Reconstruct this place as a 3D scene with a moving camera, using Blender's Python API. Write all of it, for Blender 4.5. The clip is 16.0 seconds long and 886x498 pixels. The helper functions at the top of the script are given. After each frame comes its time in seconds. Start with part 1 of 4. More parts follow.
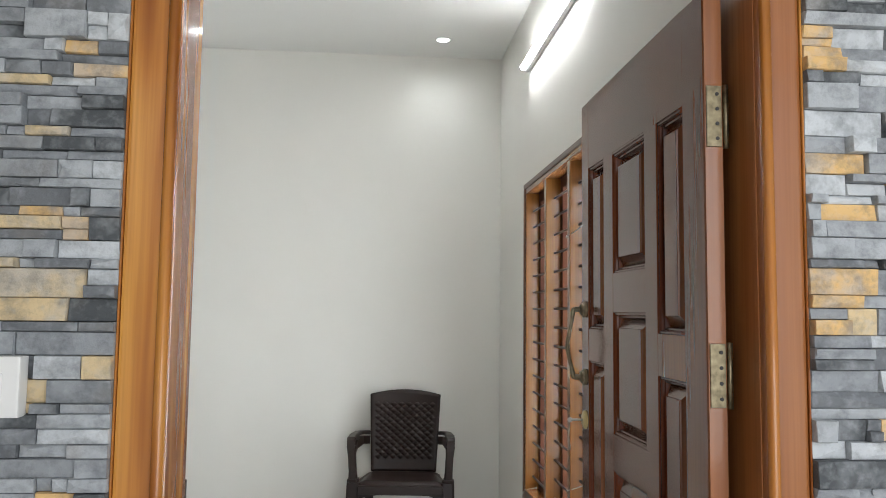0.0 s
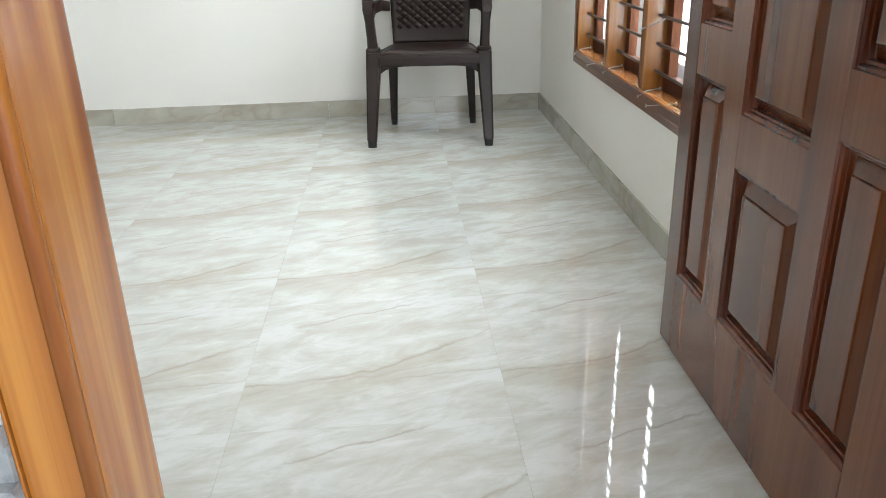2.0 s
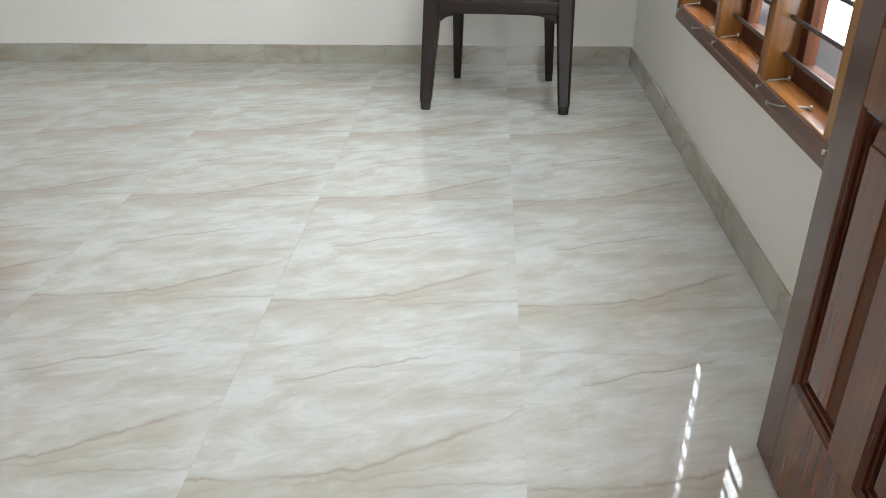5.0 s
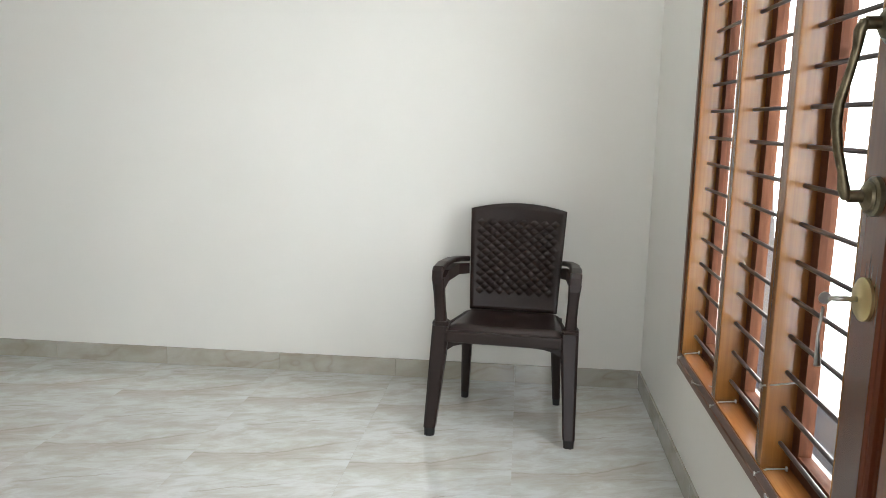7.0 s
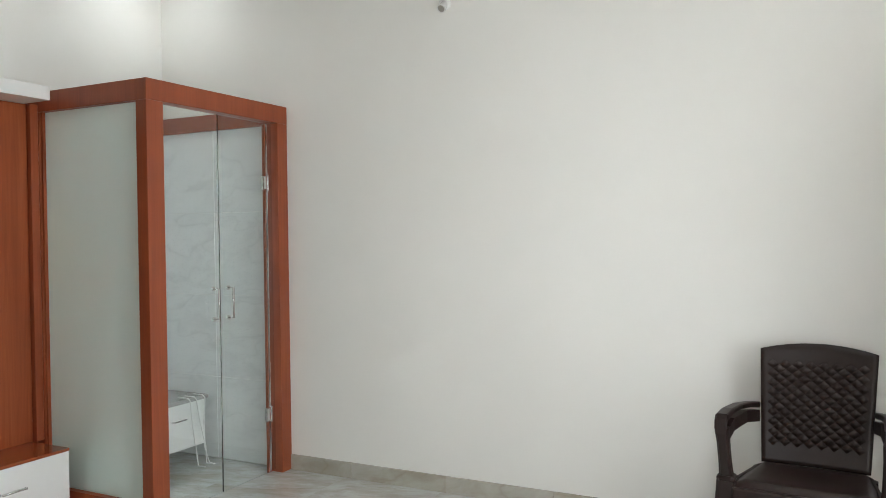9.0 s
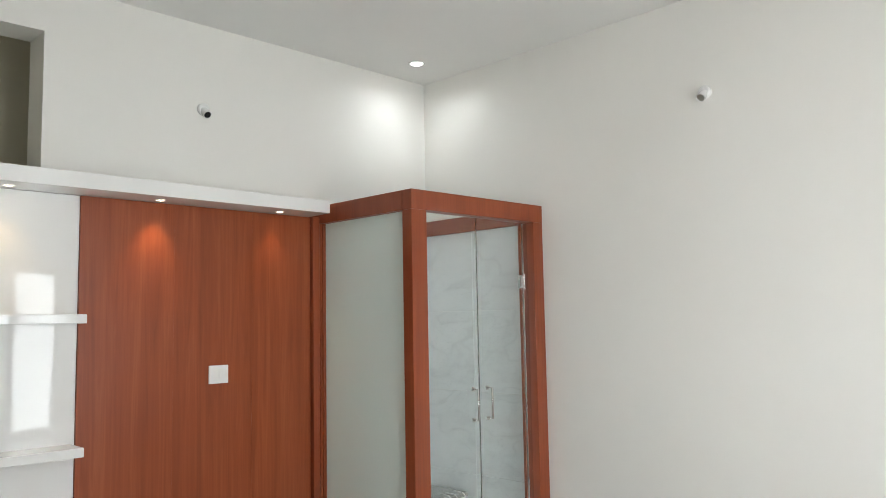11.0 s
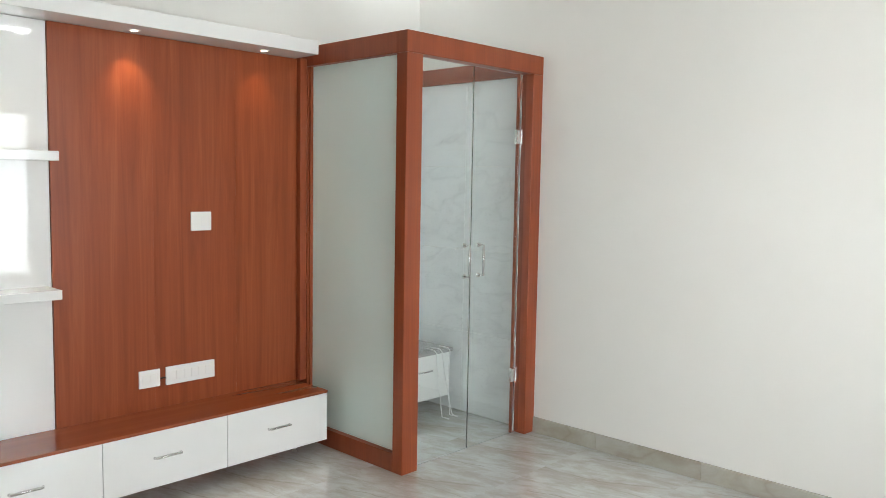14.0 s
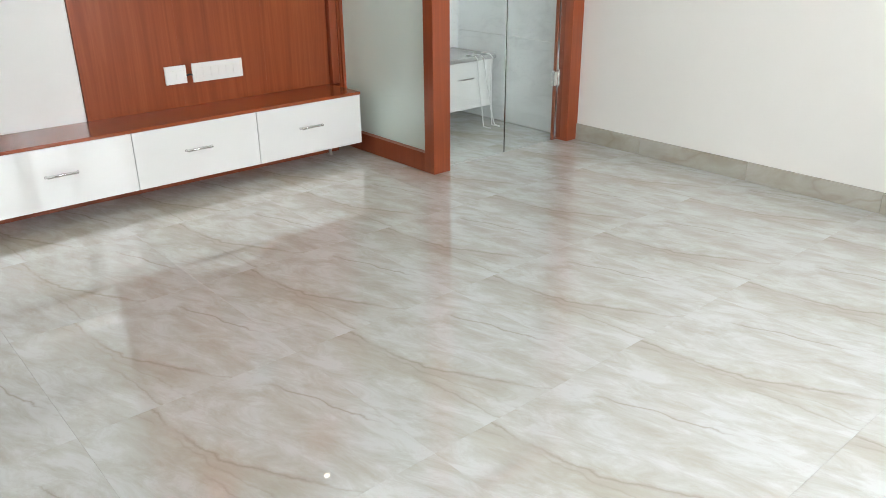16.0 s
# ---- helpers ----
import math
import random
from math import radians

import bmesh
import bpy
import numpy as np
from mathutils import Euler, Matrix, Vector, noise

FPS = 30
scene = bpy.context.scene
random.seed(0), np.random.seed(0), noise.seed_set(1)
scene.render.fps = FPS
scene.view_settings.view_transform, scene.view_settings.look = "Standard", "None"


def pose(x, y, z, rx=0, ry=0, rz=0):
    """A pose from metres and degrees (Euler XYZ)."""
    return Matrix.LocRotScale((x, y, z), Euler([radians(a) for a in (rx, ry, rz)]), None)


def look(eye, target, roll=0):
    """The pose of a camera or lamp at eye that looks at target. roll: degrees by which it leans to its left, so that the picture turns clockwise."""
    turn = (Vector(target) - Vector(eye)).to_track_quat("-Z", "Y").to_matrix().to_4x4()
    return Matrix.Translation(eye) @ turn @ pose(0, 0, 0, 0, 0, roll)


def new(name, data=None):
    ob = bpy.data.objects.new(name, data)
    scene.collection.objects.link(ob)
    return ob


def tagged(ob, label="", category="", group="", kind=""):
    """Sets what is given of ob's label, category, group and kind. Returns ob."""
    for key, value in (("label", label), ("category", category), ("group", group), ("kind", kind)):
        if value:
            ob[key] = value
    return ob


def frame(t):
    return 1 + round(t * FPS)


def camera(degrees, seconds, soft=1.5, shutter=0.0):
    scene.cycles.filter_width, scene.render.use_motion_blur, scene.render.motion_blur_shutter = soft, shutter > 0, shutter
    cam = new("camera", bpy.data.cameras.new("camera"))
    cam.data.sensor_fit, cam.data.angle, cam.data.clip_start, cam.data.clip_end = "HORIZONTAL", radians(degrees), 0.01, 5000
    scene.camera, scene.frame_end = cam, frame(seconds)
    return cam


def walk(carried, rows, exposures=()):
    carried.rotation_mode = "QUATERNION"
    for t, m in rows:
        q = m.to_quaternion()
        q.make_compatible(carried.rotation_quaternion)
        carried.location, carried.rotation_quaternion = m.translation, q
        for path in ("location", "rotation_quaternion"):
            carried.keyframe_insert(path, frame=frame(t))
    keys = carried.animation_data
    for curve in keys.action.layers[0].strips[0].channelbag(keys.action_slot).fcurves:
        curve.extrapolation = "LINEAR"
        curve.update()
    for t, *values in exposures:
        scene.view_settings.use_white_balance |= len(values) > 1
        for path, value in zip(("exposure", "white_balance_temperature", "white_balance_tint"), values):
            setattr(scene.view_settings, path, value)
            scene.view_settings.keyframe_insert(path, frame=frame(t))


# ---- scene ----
cam = camera(59.4, 16.0, 0.9)
PATH = [
    (0, (-0.828, -5.086, 1.393), (-0.654, -3.1, 1.556), 0.7),
    (0.5, (-0.869, -4.892, 1.254), (-0.626, -2.908, 1.19), 1.2),
    (1, (-0.873, -4.739, 1.156), (-0.56, -2.776, 0.936), 1.4),
    (1.5, (-0.807, -4.576, 1.034), (-0.684, -2.658, 0.481), -0.6),
    (2, (-0.833, -4.43, 0.995), (-0.729, -2.587, 0.225), -1.6),
    (2.5, (-0.899, -4.337, 0.969), (-0.69, -2.531, 0.134), -1.3),
    (3, (-0.848, -4.296, 0.948), (-0.605, -2.508, 0.084), 1.1),
    (5.3, (-0.67, -3.804, 1.06), (-0.821, -2.051, 0.108), 0.1),
    (5.5, (-0.654, -3.799, 1.101), (-0.822, -2.007, 0.228), 1.1),
    (6, (-0.626, -3.78, 1.161), (-0.844, -1.919, 0.464), 1.6),
    (6.5, (-0.623, -3.767, 1.22), (-0.821, -1.841, 0.719), 2.2),
    (7, (-0.613, -3.733, 1.285), (-0.808, -1.77, 0.955), 1.2),
    (7.5, (-0.565, -3.708, 1.342), (-0.796, -1.731, 1.146), 0.1),
    (8, (-0.53, -3.699, 1.385), (-0.848, -1.725, 1.329), 0.5),
    (8.5, (-0.545, -3.690, 1.390), (-1.216, -1.806, 1.341), -1.8),
    (9, (-0.560, -3.690, 1.375), (-1.459, -1.904, 1.340), -0.7),
    (9.5, (-0.570, -3.691, 1.4025), (-1.6985, -2.041, 1.3770), -1.45),
    (10, (-0.595, -3.690, 1.455), (-1.954, -2.224, 1.401), -1.5),
    (10.2, (-0.605, -3.690, 1.455), (-2.013, -2.271, 1.396), -1.0),
    (11.2, (-0.625, -3.640, 1.49), (-2.015, -2.245, 1.735), -1.0),
    (11.8, (-0.646, -3.645, 1.515), (-2.022, -2.266, 1.905), -0.85),
    (12.3, (-0.665, -3.675, 1.537), (-2.023, -2.298, 2.046), -0.7),
    (12.5, (-0.708, -3.655, 1.550), (-2.029, -2.234, 2.036), -0.4),
    (13, (-0.751, -3.605, 1.524), (-2.131, -2.182, 1.785), 1.1),
    (13.5, (-0.784, -3.589, 1.467), (-2.202, -2.179, 1.429), 1.7),
    (14, (-0.786, -3.568, 1.429), (-2.162, -2.126, 1.26), 1.0),
    (14.5, (-0.748, -3.533, 1.33), (-2.053, -2.051, 1.013), -0.5),
    (15, (-0.757, -3.535, 1.244), (-1.972, -2.032, 0.729), -1.2),
    (15.5, (-0.722, -3.446, 1.189), (-1.943, -2.018, 0.503), -2.5),
    (16, (-0.704, -3.354, 1.132), (-2.100, -2.151, 0.355), -0.5),
]
EXPOSURES = [(0.0, -0.30, 6500, 11), (0.5, 0.0, 6450, 10), (1.0, 0.15, 6430, 10), (1.5, 0.42, 6400, 9), (3.0, 0.28, 6350, 8), (5.5, 0.08, 6500, 11), (6.5, 0.12, 6500, 11), (8.0, 0.0, 6500, 11), (8.6, -0.12, 6500, 11),
             (10.0, 0.06, 6550, 12), (12.5, -0.09, 6550, 12), (13.5, 0.18, 6500, 11), (14.0, 0.22, 6500, 11), (14.5, 0.28, 6500, 11), (15.0, 0.34, 6500, 11), (16.0, 0.42, 6500, 12)]
walk(cam, [(t, look(eye, target, roll)) for t, eye, target, roll in PATH], EXPOSURES)

# ---- world, sun, large lights ----
world = bpy.data.worlds.new("world")
scene.world = world
world.use_nodes = True
wn, wl = world.node_tree.nodes, world.node_tree.links
sky = wn.new("ShaderNodeTexSky")
sky.sky_type = "NISHITA"
sky.sun_disc = False
sky.sun_elevation = radians(52)
sky.sun_rotation = radians(215)
sky.air_density, sky.dust_density = 1.0, 3.0
wn["Background"].inputs["Strength"].default_value = 0.15
wl.new(sky.outputs[0], wn["Background"].inputs["Color"])


def lamp(name, kind, m, energy, color=(1, 1, 1), **settings):
    data = bpy.data.lights.new(name, kind)
    data.energy, data.color = energy, color
    if "size" in settings:
        data.size = settings["size"]
    if "size_y" in settings:
        data.shape, data.size_y = "RECTANGLE", settings["size_y"]
    if "disk" in settings:
        data.shape, data.size = "DISK", settings["disk"]
    if "angle" in settings:
        data.angle = settings["angle"]
    if "spot" in settings:
        data.spot_size, data.spot_blend = radians(settings["spot"]), 1.0
        data.shadow_soft_size = 0.015
    ob = new(name, data)
    ob.matrix_world = m
    return ob


lamp("sun", "SUN", look((-6, -8, 14), (0, 0, 0)), 3.0, (1, 0.95, 0.88), angle=radians(3))
# sky light through the window and the doorway
lamp("window_daylight", "AREA", look((0.24, -1.84, 1.25), (-3, -1.84, 0.9)), 75, (0.92, 0.97, 1.0), size=1.8, size_y=1.6)
lamp("porch_daylight", "AREA", look((0.25, -6.4, 1.6), (-0.55, -1.0, 1.2)), 60, (0.95, 0.98, 1.0), size=2.0, size_y=2.0)


# ---- materials ----
def material(name, color=(0.8, 0.8, 0.8), rough=0.5, metal=0.0, spec=0.45, coat=0.0):
    m = bpy.data.materials.new(name)
    m.use_nodes = True
    b = m.node_tree.nodes["Principled BSDF"]
    b.inputs["Base Color"].default_value = (*color, 1)
    b.inputs["Roughness"].default_value = rough
    b.inputs["Metallic"].default_value = metal
    b.inputs["Specular IOR Level"].default_value = spec
    b.inputs["Coat Weight"].default_value = coat
    b.inputs["Coat Roughness"].default_value = 0.08
    return m


class Nodes:
    """Short hand for building node trees."""

    def __init__(self, m):
        self.t = m.node_tree
        self.b = self.t.nodes["Principled BSDF"]

    def node(self, kind, **values):
        n = self.t.nodes.new(kind)
        for key, v in values.items():
            n.inputs[key].default_value = v
        return n

    def link(self, a, b):
        self.t.links.new(a, b)

    def coords(self, scale=(1, 1, 1), turn=(0, 0, 0), jitter=0.0):
        tc = self.t.nodes.new("ShaderNodeTexCoord")
        mp = self.t.nodes.new("ShaderNodeMapping")
        mp.inputs["Scale"].default_value = scale
        source = tc.outputs["Object"]
        if any(turn):
            turned = self.t.nodes.new("ShaderNodeMapping")
            turned.inputs["Rotation"].default_value = [radians(a) for a in turn]
            self.link(source, turned.inputs["Vector"])
            source = turned.outputs[0]
        self.link(source, mp.inputs["Vector"])
        if jitter:
            info = self.t.nodes.new("ShaderNodeObjectInfo")
            mul = self.math("MULTIPLY", info.outputs["Random"], jitter)
            self.link(mul, mp.inputs["Location"])
        return mp.outputs[0]

    def noise(self, vec, scale, detail=4.0, rough=0.55, distortion=0.0):
        n = self.node("ShaderNodeTexNoise", Scale=scale, Detail=detail, Roughness=rough, Distortion=distortion)
        self.link(vec, n.inputs["Vector"])
        return n.outputs["Fac"]

    def math(self, op, a, b=0.0):
        n = self.t.nodes.new("ShaderNodeMath")
        n.operation = op
        for i, v in enumerate((a, b)):
            if isinstance(v, (int, float)):
                n.inputs[i].default_value = v
            else:
                self.link(v, n.inputs[i])
        return n.outputs[0]

    def ramp(self, fac, stops):
        n = self.t.nodes.new("ShaderNodeValToRGB")
        e = n.color_ramp.elements
        while len(e) < len(stops):
            e.new(0.5)
        for el, (p, c) in zip(e, stops):
            el.position = p
            el.color = (*c, 1) if isinstance(c, tuple) else (c, c, c, 1)
        self.link(fac, n.inputs[0])
        return n.outputs[0]

    def mix(self, fac, a, b, kind="MIX"):
        n = self.t.nodes.new("ShaderNodeMix")
        n.data_type, n.blend_type = "RGBA", kind
        for i, v in ((0, fac), (6, a), (7, b)):
            if isinstance(v, tuple):
                n.inputs[i].default_value = (*v, 1)
            elif isinstance(v, (int, float)):
                n.inputs[i].default_value = v
            else:
                self.link(v, n.inputs[i])
        return n.outputs[2]

    def color(self, out):
        self.link(out, self.b.inputs["Base Color"])

    def rough(self, out):
        self.link(out, self.b.inputs["Roughness"])

    def bump(self, height, strength=0.1, distance=0.002):
        n = self.node("ShaderNodeBump", Strength=strength, Distance=distance)
        self.link(height, n.inputs["Height"])
        self.link(n.outputs[0], self.b.inputs["Normal"])


def paint(name, a, b, rough=0.6):
    m = material(name, a, rough)
    n = Nodes(m)
    v = n.coords()
    n.color(n.ramp(n.noise(v, 1.3, 5), [(0.3, a), (0.7, b)]))
    n.bump(n.math("ADD", n.noise(v, 90, 3), n.math("MULTIPLY", n.noise(v, 6, 3), 1.5)), 0.12, 0.0015)
    return m


def marble(name, base, pale, streak, vein, rough):
    m = material(name, base, rough, spec=0.7)
    n = Nodes(m)
    v = n.coords((1, 1, 1), (0, 0, 0), 37.0)
    wide = n.coords((2.2, 2.2, 4.5), (0, 12, 0), 37.0)
    c = n.ramp(n.noise(wide, 1.9, 7, 0.6, 0.4), [(0.32, streak), (0.47, base), (0.62, pale)])
    ridge = n.math("ABSOLUTE", n.math("SUBTRACT", n.noise(wide, 0.95, 3, 0.5), 0.5))
    line = n.ramp(ridge, [(0.0, 0.7), (0.012, 0.3), (0.03, 0.0)])
    c = n.mix(n.math("MULTIPLY", line, n.noise(v, 3.0, 2)), c, vein)
    n.color(c)
    n.rough(n.ramp(n.noise(v, 9, 3), [(0.3, rough), (0.8, rough * 1.5)]))
    return m


def printed_marble(name, base, pale, streak, vein, rough):
    """A polished tile whose print comes back, nearly alike, on every tile."""
    m = material(name, base, rough, spec=1.0)
    n = Nodes(m)
    n.b.inputs["IOR"].default_value = 1.6
    n.b.inputs["Coat Weight"].default_value = 0.3
    n.b.inputs["Coat Roughness"].default_value = 0.012
    v = n.coords((1, 1, 1), (0, 0, 0), 0.012)
    sep = n.t.nodes.new("ShaderNodeSeparateXYZ")
    n.link(v, sep.inputs[0])
    u, y = sep.outputs[0], sep.outputs[1]
    sway = n.math("MULTIPLY", n.math("SUBTRACT", n.noise(v, 5.0, 3, 0.55), 0.5), 0.075)
    y = n.math("ADD", y, n.math("ADD", sway, n.math("MULTIPLY", n.math("SUBTRACT", n.noise(v, 26.0, 4, 0.65), 0.5), 0.024)))
    # clouds of short pale and beige streaks
    flake = n.noise(n.coords((2.4, 6.2, 1), (0, 0, -15), 0.12), 2.1, 9, 0.68, 0.6)
    c = n.ramp(flake, [(0.36, base), (0.49, tuple((p + q) / 2 for p, q in zip(base, pale))), (0.58, pale)])
    haze = n.noise(n.coords((1.7, 4.6, 1), (0, 0, -17), 0.08), 1.9, 7, 0.62)
    c = n.mix(n.ramp(haze, [(0.50, 0.0), (0.68, 0.55)]), c, streak)
    wisp = n.noise(n.coords((3.4, 14.0, 1), (0, 0, -16), 0.5), 1.6, 8, 0.7, 0.9)
    c = n.mix(n.ramp(wisp, [(0.56, 0.0), (0.70, 0.38)]), c, streak)
    c = n.mix(n.ramp(wisp, [(0.30, 0.4), (0.42, 0.0)]), c, pale)
    # the main vein: a curved line with a beige band below it
    curve = n.math("ADD", n.math("MULTIPLY", n.math("MULTIPLY", u, u), 0.55), n.math("MULTIPLY", u, 0.367))
    side = n.math("ADD", n.math("SUBTRACT", y, curve), 0.06)
    broken = n.noise(n.coords((5.0, 5.0, 1), (0, 0, 0), 0.2), 1.6, 3)
    band = n.ramp(n.math("ADD", n.math("MULTIPLY", side, 1.0 / 0.16), 0.85), [(0.0, 0.0), (0.35, 0.35), (0.70, 0.72), (0.84, 0.58), (0.95, 0.0)])
    ends = n.ramp(n.math("ADD", u, 0.5), [(0.20, 0.7), (0.5, 1.0), (0.8, 0.3)])
    c = n.mix(n.math("MULTIPLY", n.math("MULTIPLY", band, ends), n.ramp(haze, [(0.3, 0.45), (0.55, 1.0)])), c, streak)
    low = n.math("ADD", n.math("SUBTRACT", y, n.math("MULTIPLY", u, 0.12)), 0.112)
    mid = n.math("ADD", n.math("SUBTRACT", y, n.math("MULTIPLY", u, 0.24)), 0.085)
    thin = n.math("SUBTRACT", n.math("SUBTRACT", y, n.math("MULTIPLY", u, 0.33)), 0.245)
    stretch = n.ramp(n.math("ADD", u, 0.5), [(0.28, 0.0), (0.36, 1.0), (0.58, 1.0), (0.66, 0.0)])
    right = n.ramp(n.math("ADD", u, 0.5), [(0.50, 0.0), (0.60, 1.0)])
    some = n.ramp(broken, [(0.36, 0.25), (0.52, 1.0)])
    for line, width, force, mask in ((side, 0.008, 0.55, some), (thin, 0.006, 0.6, stretch), (low, 0.006, 0.35, right), (mid, 0.005, 0.25, some)):
        edge = n.ramp(n.math("ABSOLUTE", line), [(0.0, force), (width * 0.3, force * 0.5), (width, 0.0)])
        c = n.mix(n.math("MULTIPLY", edge, mask), c, vein)
    n.color(c)
    n.rough(n.ramp(n.noise(v, 9, 3), [(0.3, rough), (0.8, rough * 1.5)]))
    return m


def wood(name, dark, mid, light, rough, axis="z", coat=0.0, scale=1.0, jitter=11.0, detail=6.0, fine_mix=0.35, spread=1.0):
    m = material(name, mid, rough, coat=coat)
    n = Nodes(m)
    s = {"x": (0.5, 9, 9), "y": (9, 0.5, 9), "z": (9, 9, 0.5)}[axis]
    f = {"x": (2.0, 120, 120), "y": (120, 2.0, 120), "z": (120, 120, 2.0)}[axis]
    v = n.coords(tuple(a * scale for a in s), jitter=jitter)
    broad = n.noise(v, 1.0, detail, 0.6, 0.8)
    c = n.ramp(broad, [(0.5 - 0.25 * spread, dark), (0.5, mid), (0.5 + 0.22 * spread, light)])
    fine = n.noise(n.coords(f, jitter=jitter), 1.0, 3)
    c = n.mix(n.ramp(fine, [(0.35, fine_mix), (0.6, 0.0)]), c, dark)
    n.color(c)
    n.bump(fine, 0.03, 0.0004)
    return m


WALL = paint("wall_paint", (0.81, 0.80, 0.755), (0.78, 0.77, 0.725))
# grey, so that the added porch wall throws little light back
PORCH = paint("porch_wall_paint", (0.42, 0.40, 0.36), (0.38, 0.36, 0.32), 0.8)
CEIL = paint("ceiling_paint", (0.80, 0.80, 0.77), (0.77, 0.77, 0.745), 0.7)
TILE = printed_marble("marble_floor_tile", (0.45, 0.44, 0.392), (0.555, 0.572, 0.56), (0.39, 0.358, 0.285), (0.28, 0.24, 0.18), 0.015)
SKIRT = marble("skirting_tile", (0.405, 0.385, 0.325), (0.45, 0.435, 0.385), (0.36, 0.33, 0.265), (0.26, 0.21, 0.15), 0.10)
GROUT = material("grout", (0.50, 0.50, 0.46), 0.8)
TEAK = wood("varnished_teak", (0.26, 0.075, 0.013), (0.49, 0.19, 0.034), (0.67, 0.32, 0.065), 0.24, "z", 0.3, 1.1, 11.0, 2.5, 0.28, 0.6)
TEAK_Y = wood("varnished_teak_rail", (0.22, 0.075, 0.02), (0.42, 0.18, 0.05), (0.55, 0.27, 0.08), 0.24, "y", 0.35)
# darker copies of the teak: the window's backlit shade is in their colour
WIN = wood("shaded_window_teak", (0.14, 0.048, 0.012), (0.28, 0.115, 0.026), (0.40, 0.19, 0.046), 0.25, "z", 0.3)
WIN_Y = wood("shaded_window_teak_rail", (0.15, 0.05, 0.016), (0.29, 0.11, 0.032), (0.41, 0.175, 0.05), 0.25, "y", 0.3)
# dark teak for front edges against the light, shade put in the colour
TRIM = wood("dark_shaded_teak", (0.07, 0.025, 0.012), (0.14, 0.055, 0.028), (0.20, 0.085, 0.04), 0.3, "y", 0.2)
# redder teak, darker to carry the shade on the hinge jamb; lipping shares it
JAMB_RED_SHADED = wood("shaded_reddish_teak", (0.17, 0.055, 0.017), (0.32, 0.115, 0.034), (0.42, 0.165, 0.05), 0.26, "z", 0.25, 0.6, 11.0, 3.0, 0.3)
CASEMENT = wood("dark_casement_wood", (0.04, 0.012, 0.006), (0.10, 0.033, 0.014), (0.15, 0.055, 0.024), 0.6, "z", 0.0)
CASEMENT.node_tree.nodes["Principled BSDF"].inputs["Specular IOR Level"].default_value = 0.15
DOOR = wood("dark_polished_door_wood", (0.052, 0.013, 0.004), (0.13, 0.038, 0.011), (0.19, 0.066, 0.019), 0.2, "z", 0.3, 0.5, 11.0, 2.5, 0.22)
DOOR.node_tree.nodes["Principled BSDF"].inputs["Specular IOR Level"].default_value = 0.28
# darker, redder copy of the door wood: groove shade and lit red in colour
DOOR_BEAD = wood("shaded_moulding_wood", (0.04, 0.009, 0.003), (0.12, 0.028, 0.009), (0.18, 0.048, 0.015), 0.25, "z", 0.2)
DOOR_BEAD.node_tree.nodes["Principled BSDF"].inputs["Specular IOR Level"].default_value = 0.3
LAM = wood("red_brown_laminate", (0.205, 0.0435, 0.0155), (0.275, 0.064, 0.0225), (0.33, 0.089, 0.033), 0.3, "z", 0.0, 2.2, 0.0, 5.0, 0.25)
LAM.node_tree.nodes["Principled BSDF"].inputs["Specular IOR Level"].default_value = 0.28
LAM_Y = wood("red_brown_laminate_top", (0.235, 0.054, 0.02), (0.27, 0.066, 0.024), (0.305, 0.08, 0.031), 0.2, "y", 0.15, 1.1, 0.0, 3.0, 0.06)
LAM_RED = wood("red_brown_frame_laminate", (0.20, 0.04, 0.013), (0.265, 0.056, 0.018), (0.315, 0.073, 0.025), 0.33, "z", 0.0, 1.5, 3.0)
WHITE_GLOSS = material("white_gloss_laminate", (0.80, 0.80, 0.78), 0.035, spec=0.6)
WHITE_SATIN = material("white_satin_board", (0.80, 0.80, 0.78), 0.3)
PLASTIC_W = material("white_switch_plastic", (0.82, 0.82, 0.80), 0.25)
BROWN_PLASTIC = material("dark_brown_moulded_plastic", (0.016, 0.0085, 0.0068), 0.3, spec=0.36)
nn = Nodes(BROWN_PLASTIC)
nn.bump(nn.noise(nn.coords(), 900, 2), 0.03, 0.0003)
nn.rough(nn.ramp(nn.noise(nn.coords(), 5, 3), [(0.3, 0.31), (0.7, 0.37)]))
BLACK_PLASTIC = material("black_rubber", (0.012, 0.012, 0.012), 0.5)
CHROME = material("chrome", (0.75, 0.75, 0.74), 0.12, 1.0)
STEEL = material("brushed_steel", (0.50, 0.49, 0.46), 0.3, 1.0)
BRASS = material("antique_brass", (0.36, 0.29, 0.16), 0.4, 1.0)
nn = Nodes(BRASS)
nn.color(nn.ramp(nn.noise(nn.coords(), 60, 4), [(0.35, (0.13, 0.11, 0.07)), (0.7, (0.26, 0.22, 0.14))]))
BRASS_PALE = material("polished_brass", (0.55, 0.44, 0.22), 0.3, 1.0)
BAR = material("grey_painted_iron_bar", (0.055, 0.038, 0.034), 0.32, 0.4)
FAN_BROWN = material("dark_brown_fan_enamel", (0.008, 0.006, 0.005), 0.4, spec=0.25, coat=0.0)
FAN_RED = material("copper_red_fan_trim", (0.22, 0.03, 0.015), 0.25, 0.5)
MARBLE_TOP = marble("grey_stone_slab", (0.36, 0.36, 0.35), (0.42, 0.42, 0.41), (0.30, 0.29, 0.28), (0.2, 0.19, 0.18), 0.15)
WALL_TILE = marble("pale_marbled_wall_tile", (0.83, 0.85, 0.85), (0.86, 0.88, 0.88), (0.76, 0.78, 0.78), (0.64, 0.66, 0.66), 0.12)
